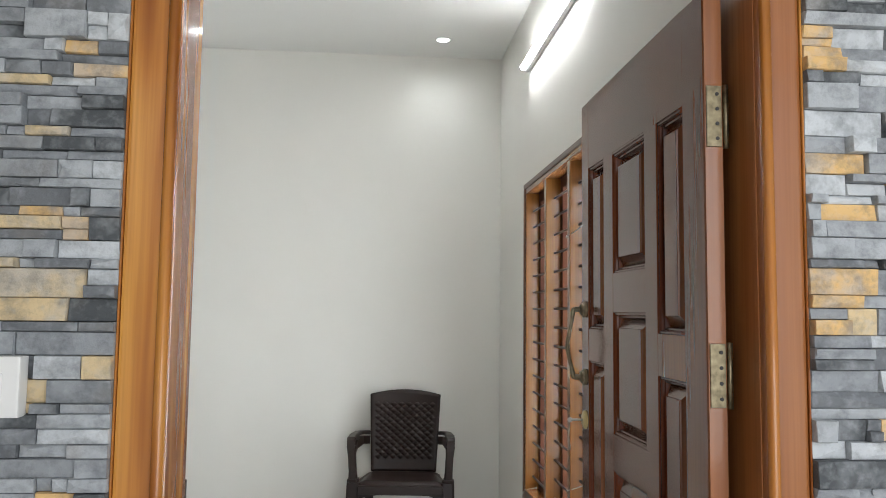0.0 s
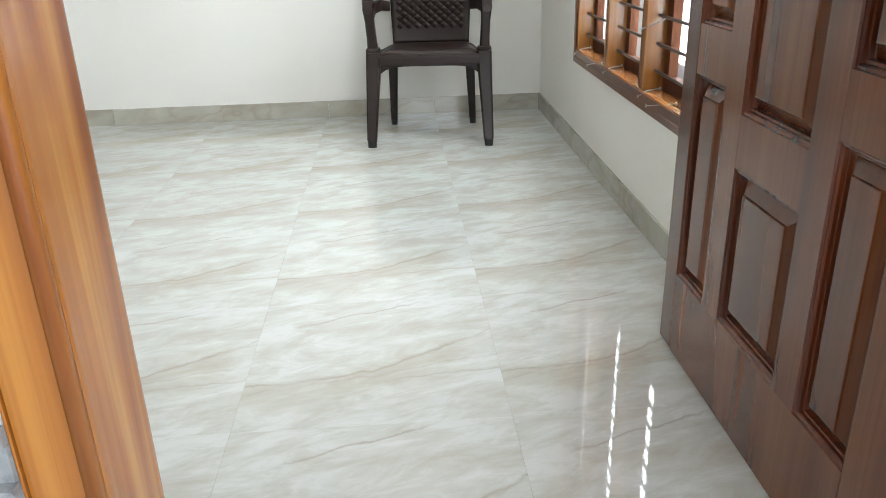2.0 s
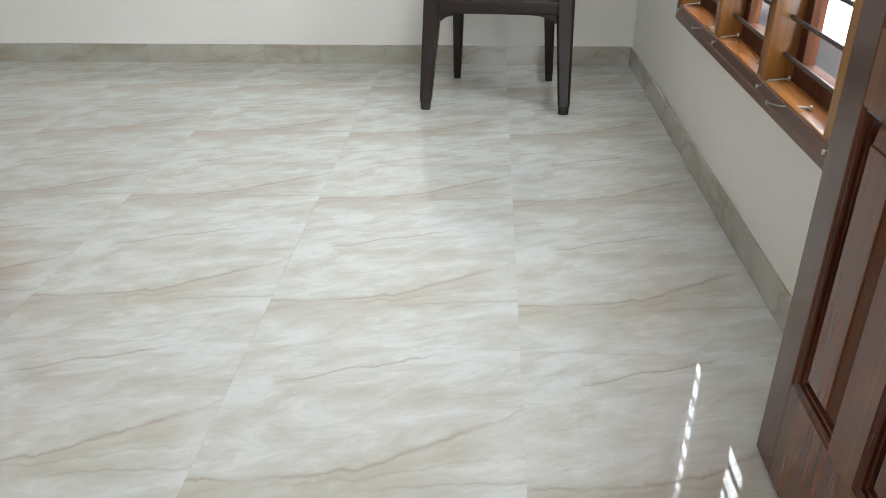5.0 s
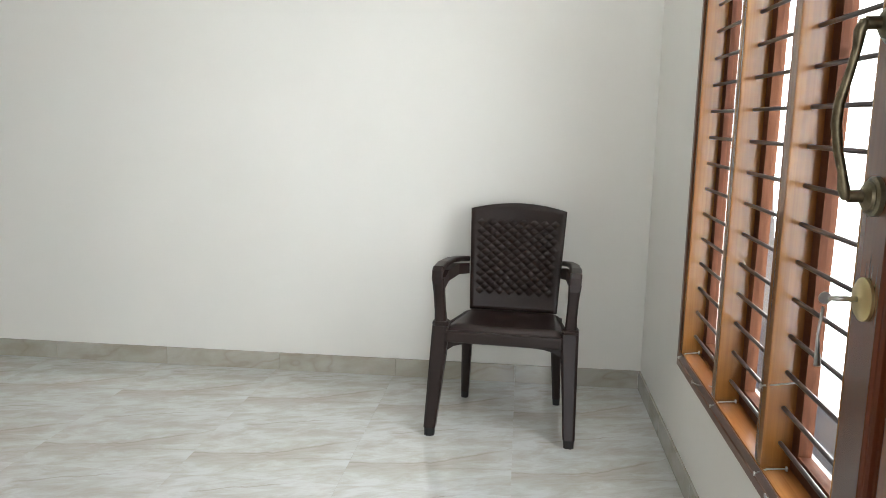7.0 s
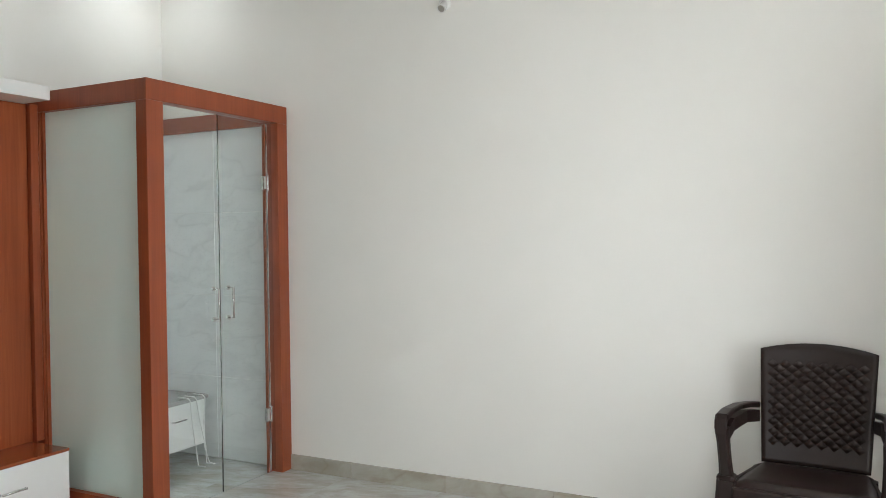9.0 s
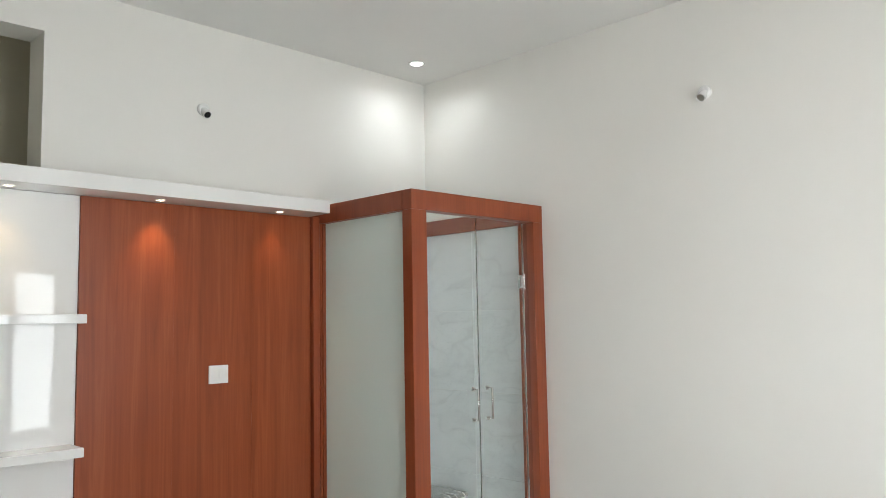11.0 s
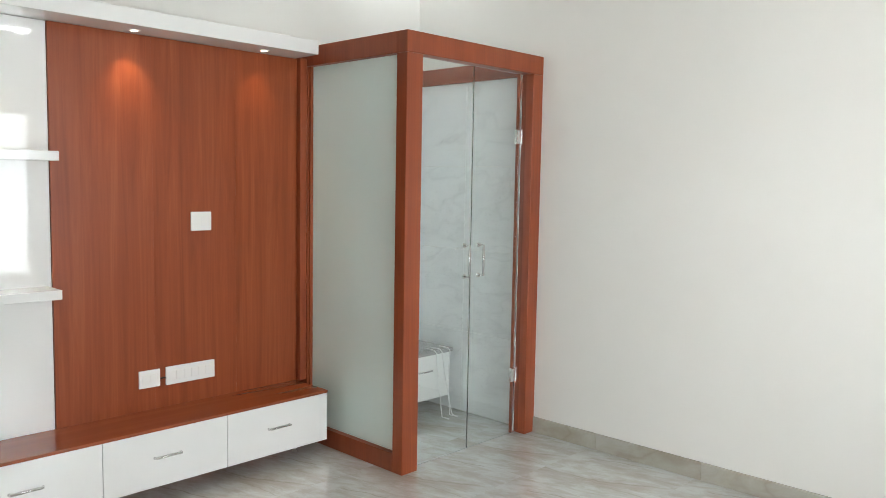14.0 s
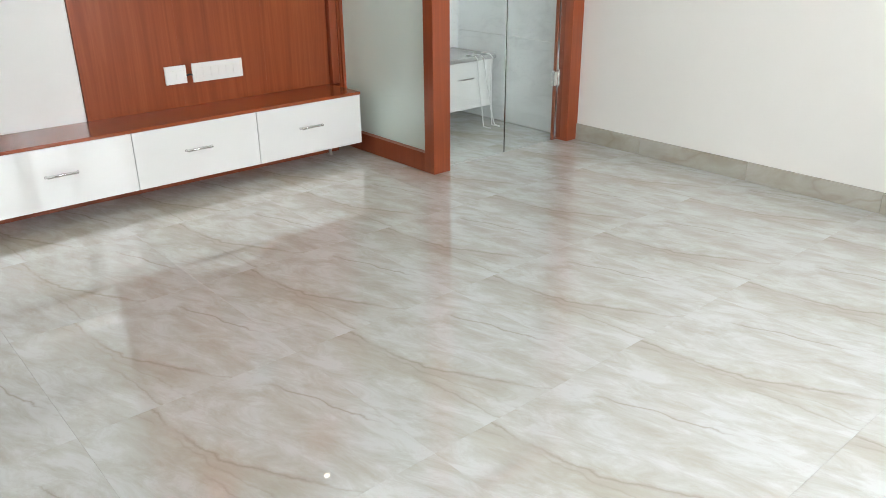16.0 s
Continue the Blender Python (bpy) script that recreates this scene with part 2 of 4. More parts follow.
LOFT = paint("loft_paint", (0.72, 0.68, 0.54), (0.69, 0.65, 0.51))
CONCRETE = paint("pale_concrete", (0.45, 0.44, 0.42), (0.38, 0.37, 0.35), 0.85)


def glass(name, color, rough):
    m = material(name, color, rough)
    b = m.node_tree.nodes["Principled BSDF"]
    b.inputs["Transmission Weight"].default_value = 1.0
    b.inputs["IOR"].default_value = 1.45
    return m


GLASS = glass("clear_glass", (0.965, 0.985, 0.98), 0.0)
GREEN_GLASS = glass("clear_green_glass", (0.945, 0.988, 0.977), 0.0)
FROST = glass("frosted_green_glass", (0.83, 0.955, 0.915), 0.5)
FROST.node_tree.nodes["Principled BSDF"].inputs["Coat Weight"].default_value = 0.6
FROST.node_tree.nodes["Principled BSDF"].inputs["Coat Roughness"].default_value = 0.02
FROST.node_tree.nodes["Principled BSDF"].inputs["Transmission Weight"].default_value = 0.4


def glow(name, color, strength):
    m = material(name, color, 0.5)
    b = m.node_tree.nodes["Principled BSDF"]
    b.inputs["Emission Color"].default_value = (*color, 1)
    b.inputs["Emission Strength"].default_value = strength
    return m


LED = glow("cool_led_diffuser", (0.93, 0.98, 1.0), 14)
TUBE = glow("tube_light_diffuser", (0.95, 0.98, 1.0), 74)
WARM = glow("warm_spot_lens", (1.0, 0.82, 0.6), 12)

STONE = material("split_face_stone", (0.3, 0.3, 0.3), 0.8)
nn = Nodes(STONE)
info = nn.t.nodes.new("ShaderNodeObjectInfo")
isl = nn.t.nodes.new("ShaderNodeNewGeometry")
pick = nn.math("FRACT", nn.math("ADD", info.outputs["Random"], isl.outputs["Random Per Island"]))
ST = [(0.0, (0.075, 0.083, 0.088)), (0.14, (0.16, 0.172, 0.185)), (0.32, (0.30, 0.32, 0.34)), (0.50, (0.42, 0.445, 0.465)),
      (0.66, (0.58, 0.61, 0.63)), (0.82, (0.35, 0.37, 0.39)), (0.89, (0.72, 0.47, 0.20)), (0.95, (0.68, 0.53, 0.31))]
base = nn.ramp(pick, ST)
base.node.color_ramp.interpolation = "CONSTANT"
sv = nn.coords(jitter=23.0)
base = nn.mix(nn.ramp(nn.noise(sv, 9, 4, 0.6), [(0.48, 0.0), (0.62, 0.5)]), base, (0.42, 0.445, 0.465))
grit = nn.noise(sv, 22, 7, 0.7)
c1 = nn.mix(nn.ramp(grit, [(0.32, 0.6), (0.56, 0.0)]), base, (0.10, 0.107, 0.114))
rust = nn.math("MULTIPLY", nn.ramp(nn.noise(sv, 5, 4), [(0.58, 0.0), (0.72, 0.55)]), 0.25)
c1 = nn.mix(rust, c1, (0.52, 0.40, 0.26))
nn.color(nn.mix(nn.ramp(nn.noise(sv, 60, 3), [(0.5, 0.0), (0.8, 0.22)]), c1, (0.62, 0.645, 0.67)))
nn.bump(grit, 0.7, 0.006)


# ---- helpers for meshes ----
def bevel(bm, width, segments=1, edges=None):
    if width > 0:
        bmesh.ops.bevel(bm, geom=edges or list(bm.edges), offset=width, segments=segments, affect="EDGES", profile=0.7, clamp_overlap=True)
    return bm


def add_box(bm, lo, hi):
    v = [bm.verts.new((x, y, z)) for x in (lo[0], hi[0]) for y in (lo[1], hi[1]) for z in (lo[2], hi[2])]
    for f in ((0, 1, 3, 2), (4, 6, 7, 5), (0, 4, 5, 1), (2, 3, 7, 6), (0, 2, 6, 4), (1, 5, 7, 3)):
        bm.faces.new([v[i] for i in f])
    return bm


def box(lo, hi, width=0.0, segments=1):
    return bevel(add_box(bmesh.new(), lo, hi), width, segments)


def boxes(*pairs):
    bm = bmesh.new()
    for lo, hi in pairs:
        add_box(bm, lo, hi)
    return bm


def tube(points, radius, sides=10, flat=1.0, caps=True):
    """A round bar along points; radius may be a list; flat squeezes it sideways."""
    bm = bmesh.new()
    pts = [Vector(p) for p in points]
    rad = radius if isinstance(radius, (list, tuple)) else [radius] * len(pts)
    rings, side = [], None
    for i, p in enumerate(pts):
        d = (pts[min(i + 1, len(pts) - 1)] - pts[max(i - 1, 0)]).normalized()
        if side is None:
            side = d.orthogonal().normalized()
        side = (side - d * side.dot(d)).normalized()
        up = d.cross(side)
        rings.append([bm.verts.new(p + (side * math.cos(a) + up * math.sin(a) * flat) * rad[i])
                      for a in (2 * math.pi * k / sides for k in range(sides))])
    for a, b in zip(rings, rings[1:]):
        for k in range(sides):
            bm.faces.new((a[k], a[(k + 1) % sides], b[(k + 1) % sides], b[k]))
    if caps:
        bm.faces.new(rings[0][::-1])
        bm.faces.new(rings[-1])
    return smooth(bm)


def lathe(profile, sides=32, at=(0, 0, 0), axis="z"):
    """Turns (radius, height) pairs about an axis."""
    bm = bmesh.new()
    rings = []
    for r, h in profile:
        ring = []
        for k in range(sides):
            a = 2 * math.pi * k / sides
            u, w = r * math.cos(a), r * math.sin(a)
            p = {"z": (u, w, h), "x": (h, u, w), "y": (w, h, u)}[axis]
            ring.append(bm.verts.new(Vector(at) + Vector(p)))
        rings.append(ring)
    for a, b in zip(rings, rings[1:]):
        for k in range(sides):
            bm.faces.new((a[k], a[(k + 1) % sides], b[(k + 1) % sides], b[k]))
    if profile[0][0] > 1e-6:
        bm.faces.new(rings[0][::-1])
    if profile[-1][0] > 1e-6:
        bm.faces.new(rings[-1])
    bmesh.ops.remove_doubles(bm, verts=bm.verts, dist=1e-6)
    return smooth(bm)


def smooth(bm):
    for f in bm.faces:
        f.smooth = True
    for e in bm.edges:
        if len(e.link_faces) == 2 and e.calc_face_angle(0) > 0.7:
            e.smooth = False
    return bm


def loft(sections, closed=True):
    """Skins a row of equal rings of points."""
    bm = bmesh.new()
    rings = [[bm.verts.new(p) for p in s] for s in sections]
    n = len(rings[0])
    for a, b in zip(rings, rings[1:]):
        for k in range(n):
            bm.faces.new((a[k], a[(k + 1) % n], b[(k + 1) % n], b[k]))
    bm.faces.new(rings[0][::-1])
    bm.faces.new(rings[-1])
    return bm


def part(name, bm, mat, parent=None, label=""):
    bmesh.ops.recalc_face_normals(bm, faces=bm.faces)
    me = bpy.data.meshes.new(name)
    bm.to_mesh(me)
    bm.free()
    me.materials.append(mat)
    ob = new(name, me)
    if parent:
        ob.parent = parent
    return tagged(ob, label)


def thing(name, label, category, group="", kind=""):
    return tagged(new(name), label, category, group, kind)


def structure(name, bm, mat, label="", category=""):
    return tagged(part(name, bm, mat), label, category or name.split("_")[0], kind="structure")


# ---- plan ----
W, D, H = 4.435, 3.545, 3.104          # room width, depth, height
FRONT = -3.705                       # outer face of the front wall
WY0, WY1, WZ0, WZ1 = -2.79, -0.895, 0.413, 2.095   # window
JL, JR, HEAD = -1.177, -0.11, 2.075  # clear door opening
NY, NZ0, NZ1 = -2.457, 2.152, 2.866  # loft opening

structure("floor", box((-W - 0.2, FRONT, -0.14), (0.2, 0.2, -0.0025)), GROUT, "grey floor bed with narrow grout joints", "floor")
structure("ceiling", box((-W - 0.2, FRONT, H), (0.2, 0.2, H + 0.15)), CEIL, "plain white painted ceiling", "ceiling")
structure("wall_north", box((-W - 0.2, 0, -0.006), (0, 0.2, H)), WALL, "plain off-white painted wall", "wall")
structure("wall_east", boxes(((0, FRONT + 0.02, -0.006), (0.2, WY0, H)), ((0, WY1, -0.006), (0.2, 0.2, H)),
                             ((0, WY0, -0.006), (0.2, WY1, WZ0)), ((0, WY0, WZ1), (0.2, WY1, H))), WALL, "off-white painted wall with the window", "wall")
structure("wall_south", boxes(((-W - 0.2, FRONT + 0.02, -0.006), (-1.262, -D, H)), ((JR + 0.085, FRONT + 0.02, -0.006), (-0.0005, -D, H)),
                              ((-1.262, FRONT + 0.02, HEAD + 0.085), (JR + 0.085, -D, H))), WALL, "off-white painted wall with the entrance", "wall")
structure("wall_west", boxes(((-W - 0.2, NY, -0.006), (-W, 0, H)), ((-W - 0.2, -D, -0.006), (-W, NY, NZ0)),
                             ((-W - 0.2, -D, NZ1), (-W, NY, H))), WALL, "off-white painted wall with a loft opening", "wall")
structure("wall_loft", boxes(((-W - 0.75, -D - 0.2, NZ0 - 0.4), (-W - 0.6, NY + 0.7, H)), ((-W - 0.6, NY + 0.55, NZ0 - 0.4), (-W - 0.2, NY + 0.7, H)),
                             ((-W - 0.6, -D - 0.2, NZ0 - 0.4), (-W - 0.2, -D, H))), LOFT, "cream painted loft walls behind the opening", "wall")
structure("ceiling_loft", box((-W - 0.75, -D - 0.2, H), (-W - 0.2, NY + 0.7, H + 0.15)), LOFT, "loft ceiling", "ceiling")
structure("floor_loft", box((-W - 0.6, -D, NZ0 - 0.2), (-W - 0.2, NY + 0.55, NZ0 - 0.003)), LOFT, "loft slab", "floor")
# outside
structure("ground", box((-400, -400, -0.4), (400, 400, -0.16)), CONCRETE, "pale bare ground around the house", "ground")
structure("floor_porch", box((-3.2, -7.0, -0.16), (1.6, FRONT, -0.0025)), GROUT, "porch floor bed", "floor")
# roof out of view, added to keep the sun off the entrance
structure("ceiling_porch", box((-3.2, -7.0, 2.75), (1.6, FRONT, 2.9)), CEIL, "unseen white roof slab added to keep the sun out", "ceiling")
# wall out of view, added to cut side light on the hinge jamb
structure("wall_porch", box((-3.35, -7.0, -0.16), (-3.2, FRONT + 0.019, 2.9)), PORCH, "unseen grey wall added to block light from the left", "wall")
# backdrop wall added outside to fill the window with sunlit white
structure("wall_boundary", box((2.2, -9, -0.16), (2.35, 4, 1.9)), CEIL, "white wall added outside to make the window view bright", "wall")

# ---- entrance: frame, leaf ----

door_frame = thing("door_1", "varnished orange teak door frame with rounded moulding", "door frame", kind="structure")


def jamb(name, x0, x1, inner, timber):
    """One upright: body, with a rounded nosing along its inner front corner."""
    body = part(name, box((x0, FRONT, -0.004), (x1, -D, HEAD + 0.08), 0.006, 2), timber, door_frame)
    sx = 1 if inner == x1 else -1
    part("moulding", tube([(inner - sx * 0.012, FRONT - 0.002, -0.003), (inner - sx * 0.012, FRONT - 0.002, HEAD)], 0.011, 12), TEAK, body)


jamb("jamb", -1.262, JL, JL, TEAK)
jamb("jamb", JR, JR + 0.08, JR, JAMB_RED_SHADED)
# thin lining added to the shaded side; its shade is in the colour
part("lining", box((JR - 0.003, FRONT + 0.016, -0.003), (JR, -D - 0.002, HEAD - 0.002), 0.001), JAMB_RED_SHADED, door_frame, "added reddish lining on the hinge jamb, shade in its colour")
part("head", box((JL, FRONT, HEAD), (JR, -D, HEAD + 0.08), 0.004), TEAK_Y, door_frame)
for x0, x1 in ((-1.266, -1.2625), (JR + 0.0805, JR + 0.0845)):
    part("cover_strip", box((x0, FRONT - 0.004, -0.004), (x1, FRONT + 0.018, HEAD + 0.08), 0.001), TEAK, door_frame, "thin pale wooden edge strip")

part("strike_plate", box((JL - 0.0045, -3.5446, 0.978), (JL - 0.0005, -3.535, 1.070), 0.001), BLACK_PLASTIC, door_frame, "black lock strike plate on the jamb")

LEAF0, LEAF1 = -3.612, -2.698        # hinge edge, free edge
FX = -0.180                          # room-facing face
door = thing("entrance_door", "open dark brown polished wooden panel door with brass handle", "door")
LT = 0.04
COLS = [(-2.930, -2.772), (-3.268, -3.012), (-3.505, -3.346)]
ROWS_SIDE = [(0.205, 0.685), (0.79, 1.255), (1.35, 1.84)]
ROWS_MID = [(0.213, 0.543), (0.648, 0.975), (1.073, 1.399), (1.505, 1.834)]
part("stile", box((FX, LEAF0, 0.004), (FX + LT, COLS[2][0], 2.05), 0.002), DOOR, door)
part("stile", box((FX, COLS[0][1], 0.004), (FX + LT, LEAF1, 2.05), 0.002), DOOR, door)
for a, b in ((COLS[2][1], COLS[1][0]), (COLS[1][1], COLS[0][0])):
    part("mullion", box((FX + 0.0005, a, 0.205), (FX + LT, b, 1.84)), DOOR, door)
part("bottom_rail", box((FX + 0.0005, COLS[2][0], 0.004), (FX + LT, COLS[0][1], 0.205)), DOOR, door)
part("top_rail", box((FX + 0.0005, COLS[2][0], 1.84), (FX + LT, COLS[0][1], 2.05)), DOOR, door)
for ci, (a, b) in enumerate(COLS):
    rows = ROWS_MID if ci == 1 else ROWS_SIDE
    prev = 0.205
    for z0, z1 in rows + [(1.84, 1.84)]:
        if z0 - prev > 0.004:
            part("rail", box((FX + 0.001, a, prev), (FX + LT, b, z0)), DOOR, door)
        prev = z1
    for z0, z1 in rows:
        # moulding round the sunk field, then the raised bevelled panel
        bm = bmesh.new()
        rings = []
        for inset, x in ((0.0, FX + 0.0008), (0.002, FX + 0.004), (0.006, FX + 0.0045), (0.009, FX + 0.008), (0.010, FX + 0.013), (0.014, FX + 0.014), (0.016, FX + 0.021), (0.019, FX + 0.026)):
            rings.append([bm.verts.new((x, y, z)) for y, z in ((a + inset, z0 + inset), (b - inset, z0 + inset), (b - inset, z1 - inset), (a + inset, z1 - inset))])
        for r, s in zip(rings, rings[1:]):
            for k in range(4):
                bm.faces.new((r[k], r[(k + 1) % 4], s[(k + 1) % 4], s[k]))
        p = part("moulding", bm, DOOR_BEAD, door, "moulding round the panel, groove shade and lit red in its colour")
        bm = bmesh.new()
        rings = []
        for inset, x in ((0.0, FX + 0.034), (0.016, FX + 0.028), (0.0195, FX + 0.022), (0.041, FX + 0.007), (0.042, FX + 0.0035), (0.044, FX + 0.003)):
            rings.append([bm.verts.new((x, y, z)) for y, z in ((a + inset, z0 + inset), (b - inset, z0 + inset), (b - inset, z1 - inset), (a + inset, z1 - inset))])
        for r, s in zip(rings, rings[1:]):
            for k in range(4):
                bm.faces.new((r[k], r[(k + 1) % 4], s[(k + 1) % 4], s[k]))
        bm.faces.new(rings[-1])
        bm.faces.new(rings[0][::-1])
        part("panel", bm, DOOR, door)
part("edge_lipping", box((FX + 0.002, LEAF0 - 0.003, 0.006), (FX + LT - 0.002, LEAF0, 2.048)), JAMB_RED_SHADED, door, "reddish teak lipping on the hinge edge")
for zc in (1.79, 1.277, 0.765, 0.26):
    hg = part("hinge", box((FX + 0.004, LEAF0 - 0.006, zc - 0.062), (FX + LT - 0.004, LEAF0 - 0.003, zc + 0.062), 0.001), BRASS, door, "antique brass butt hinge")
    part("knuckle", tube([(FX + LT + 0.004, LEAF0 - 0.004, zc - 0.064), (FX + LT + 0.004, LEAF0 - 0.004, zc + 0.064)], 0.006, 10), BRASS, hg)
    for dz in (-0.045, -0.015, 0.015, 0.045):
        part("screw", lathe([(0.004, -0.0015), (0.004, 0)], 8, (FX + LT / 2 + (0.006 if dz * 100 % 2 else -0.006), LEAF0 - 0.006, zc + dz), "y"), BLACK_PLASTIC, hg)
# lever-style pull with two roses, and a keyhole rose with a hanging key
HY = -2.735
HT, HB, HK = 1.408, 1.202, 1.073
pull = part("pull_handle", tube([(FX - 0.030, HY, HT), (FX - 0.036, HY, HT), (FX - 0.040, HY, HT - 0.010), (FX - 0.041, HY, HT - 0.030), (FX - 0.047, HY, HT - 0.060), (FX - 0.055, HY, HT - 0.095),
                                 (FX - 0.056, HY, HT - 0.120), (FX - 0.051, HY, HT - 0.150), (FX - 0.043, HY, HT - 0.178), (FX - 0.040, HY, HB + 0.010), (FX - 0.036, HY, HB), (FX - 0.030, HY, HB)],
                                [0.006, 0.0075, 0.0075, 0.0055, 0.0055, 0.0065, 0.0065, 0.006, 0.0055, 0.0075, 0.0075, 0.006], 14), BRASS, door, "curved antique brass pull handle")
for z in (HT, HB):
    part("rose", lathe([(0.025, 0), (0.025, -0.006), (0.022, -0.009), (0.019, -0.009), (0.018, -0.013), (0.012, -0.017), (0.008, -0.018), (0.008, -0.034), (0.0, -0.036)], 28, (FX, HY, z), "x"), BRASS, pull)
kr = part("keyhole_rose", lathe([(0.028, 0), (0.028, -0.004), (0.024, -0.007), (0.010, -0.009), (0.0, -0.010)], 28, (FX, HY, HK), "x"), BRASS_PALE, door, "round polished brass keyhole rose")
part("key", tube([(FX - 0.008, HY, HK), (FX - 0.045, HY, HK)], 0.0035, 8), STEEL, kr)
part("key_bow", lathe([(0.004, -0.001), (0.008, -0.001), (0.008, 0.001), (0.004, 0.001), (0.004, -0.001)], 16, (FX - 0.048, HY, HK), "y"), STEEL, kr)
part("spare_key", tube([(FX - 0.05, HY - 0.002, HK - 0.011), (FX - 0.053, HY - 0.002, HK - 0.048), (FX - 0.05, HY - 0.002, HK - 0.088)], [0.002, 0.002, 0.0045], 8), STEEL, kr)

# ---- window ----
FXW = -0.012
window = thing("window_1", "varnished teak window with horizontal iron bars and four lights", "window", kind="structure")
lights = [(-1.387, -0.945), (-1.839, -1.435), (-2.29, -1.889), (-2.74, -2.338)]
SZ0, SZ1 = WZ0 + 0.055, WZ1 - 0.05
DEPTH = 0.10
for y0, y1, nm in ((WY0, -2.74, "stile"), (-0.945, WY1, "stile"), (-1.435, -1.387, "mullion"), (-1.889, -1.839, "mullion"), (-2.338, -2.29, "mullion")):
    part(nm, box((FXW, y0, SZ0), (DEPTH, y1, SZ1), 0.004, 2), WIN, window)
part("sill", box((FXW, WY0, WZ0), (DEPTH, WY1, SZ0), 0.004, 2), WIN_Y, window)
part("head", box((FXW, WY0, SZ1), (DEPTH, WY1, WZ1), 0.004, 2), WIN_Y, window)
# dark edging all round, its backlit shade put into the colour
e = 0.022
for lo, hi in (((FXW - 0.006, WY0 - 0.004, WZ0 - 0.004), (FXW + 0.001, WY1 + 0.004, WZ0 + e)), ((FXW - 0.006, WY0 - 0.004, WZ1 - e), (FXW + 0.001, WY1 + 0.004, WZ1 + 0.004)),
               ((FXW - 0.006, WY0 - 0.004, WZ0 + e), (FXW + 0.001, WY0 + e, WZ1 - e)), ((FXW - 0.006, WY1 - e, WZ0 + e), (FXW + 0.001, WY1 + 0.004, WZ1 - e))):
    part("edging", box(lo, hi, 0.0025), TRIM, window, "dark brown wooden edging, backlit shade in its colour")
for lo, hi in (((FXW - 0.003, WY0 + e, WZ0 + e), (FXW + 0.001, WY1 - e, SZ0 - 0.004)),):
    part("sill_face", box(lo, hi, 0.001), TRIM, window, "dark brown sill face, backlit shade in its colour")
BZ = [0.5325 + 0.0885 * k for k in range(17)]
first_bar = None
for y0, y1 in lights:
    for z in BZ:
        if first_bar is None:
            bm = tube([(0, -0.5, 0), (0, 0.5, 0)], 0.0056, 10, caps=False)
            first_bar = part("bar", bm, BAR, window)
            b = first_bar
        else:
            b = new("bar", first_bar.data)
            b.parent = window
        b.location = (0.03, (y0 + y1) / 2, z)
        b.scale = (1, (y1 - y0) + 0.01, 1)
    # casement behind the bars
    sh = part("casement", boxes(((0.058, y0, SZ0), (0.092, y0 + 0.045, SZ1)), ((0.058, y1 - 0.045, SZ0), (0.092, y1, SZ1)),
                                ((0.058, y0 + 0.045, SZ0), (0.092, y1 - 0.045, SZ0 + 0.05)), ((0.058, y0 + 0.045, SZ1 - 0.05), (0.092, y1 - 0.045, SZ1))), CASEMENT, window, "dark wooden casement")
    pane = part("pane", box((0.075, y0 + 0.04, SZ0 + 0.045), (0.080, y1 - 0.04, SZ1 - 0.045)), GLASS, sh)
    pane.visible_shadow = False


def hook(pts, name="casement_hook"):
    hk = part(name, tube(pts, 0.002, 8), STEEL, window, "steel casement hook and eye")
    for p in (pts[0], pts[-1]):
        part("eye", lathe([(0.003, -0.0015), (0.006, -0.0015), (0.006, 0.0015), (0.003, 0.0015), (0.003, -0.0015)], 12, p, "x"), STEEL, hk)


for y0, y1 in lights:
    hook([(FXW - 0.012, y1 + 0.0, SZ0 - 0.018), (FXW + 0.01, y1 - 0.02, SZ0 + 0.004), (0.04, y1 - 0.03, SZ0 + 0.012)])
for yb in (-1.30, -2.10):
    hook([(FXW - 0.012, yb + 0.12, SZ0 - 0.03), (FXW - 0.012, yb + 0.04, SZ0 - 0.012), (0.02, yb - 0.03, SZ0 + 0.006)])
for z in (0.665, 1.72):
    hook([(FXW - 0.008, -1.864, z), (0.005, -1.905, z + 0.018), (0.03, -1.965, z + 0.045)])

# ---- tube light, downlights, bulb holders, fan ----
batten = thing("tube_light", "lit slim white tube light on the wall above the window", "tube light")
part("body", box((-0.028, -2.175, 2.717), (-0.001, -0.965, 2.757), 0.004, 2), PLASTIC_W, batten)
part("diffuser", tube([(-0.04, -2.165, 2.737), (-0.04, -0.972, 2.737)], 0.015, 14), TUBE, batten, "glowing white diffuser tube")
for y in (-2.165, -0.972):
    part("end_cap", lathe([(0.017, -0.012), (0.017, 0.012)], 16, (-0.04, y, 2.737), "y"), PLASTIC_W, batten)


def downlight(x, y):
    d = thing("downlight", "lit round recessed ceiling downlight with white rim", "downlight", "ceiling downlights")
    d.location = (x, y, H)
    part("rim", lathe([(0.036, -0.001), (0.040, -0.007), (0.048, -0.007), (0.054, -0.0005)], 32), PLASTIC_W, d)
    part("diffuser", lathe([(0.037, -0.003), (0.0, -0.004)], 32), LED, d, "glowing white diffuser")
    lamp("downlight_lamp", "SPOT", look((x, y, H - 0.012), (x, y, 0)), 9, (0.93, 0.98, 1.0), spot=165)


downlight(-0.425, -0.342)
downlight(-4.128, -0.352)


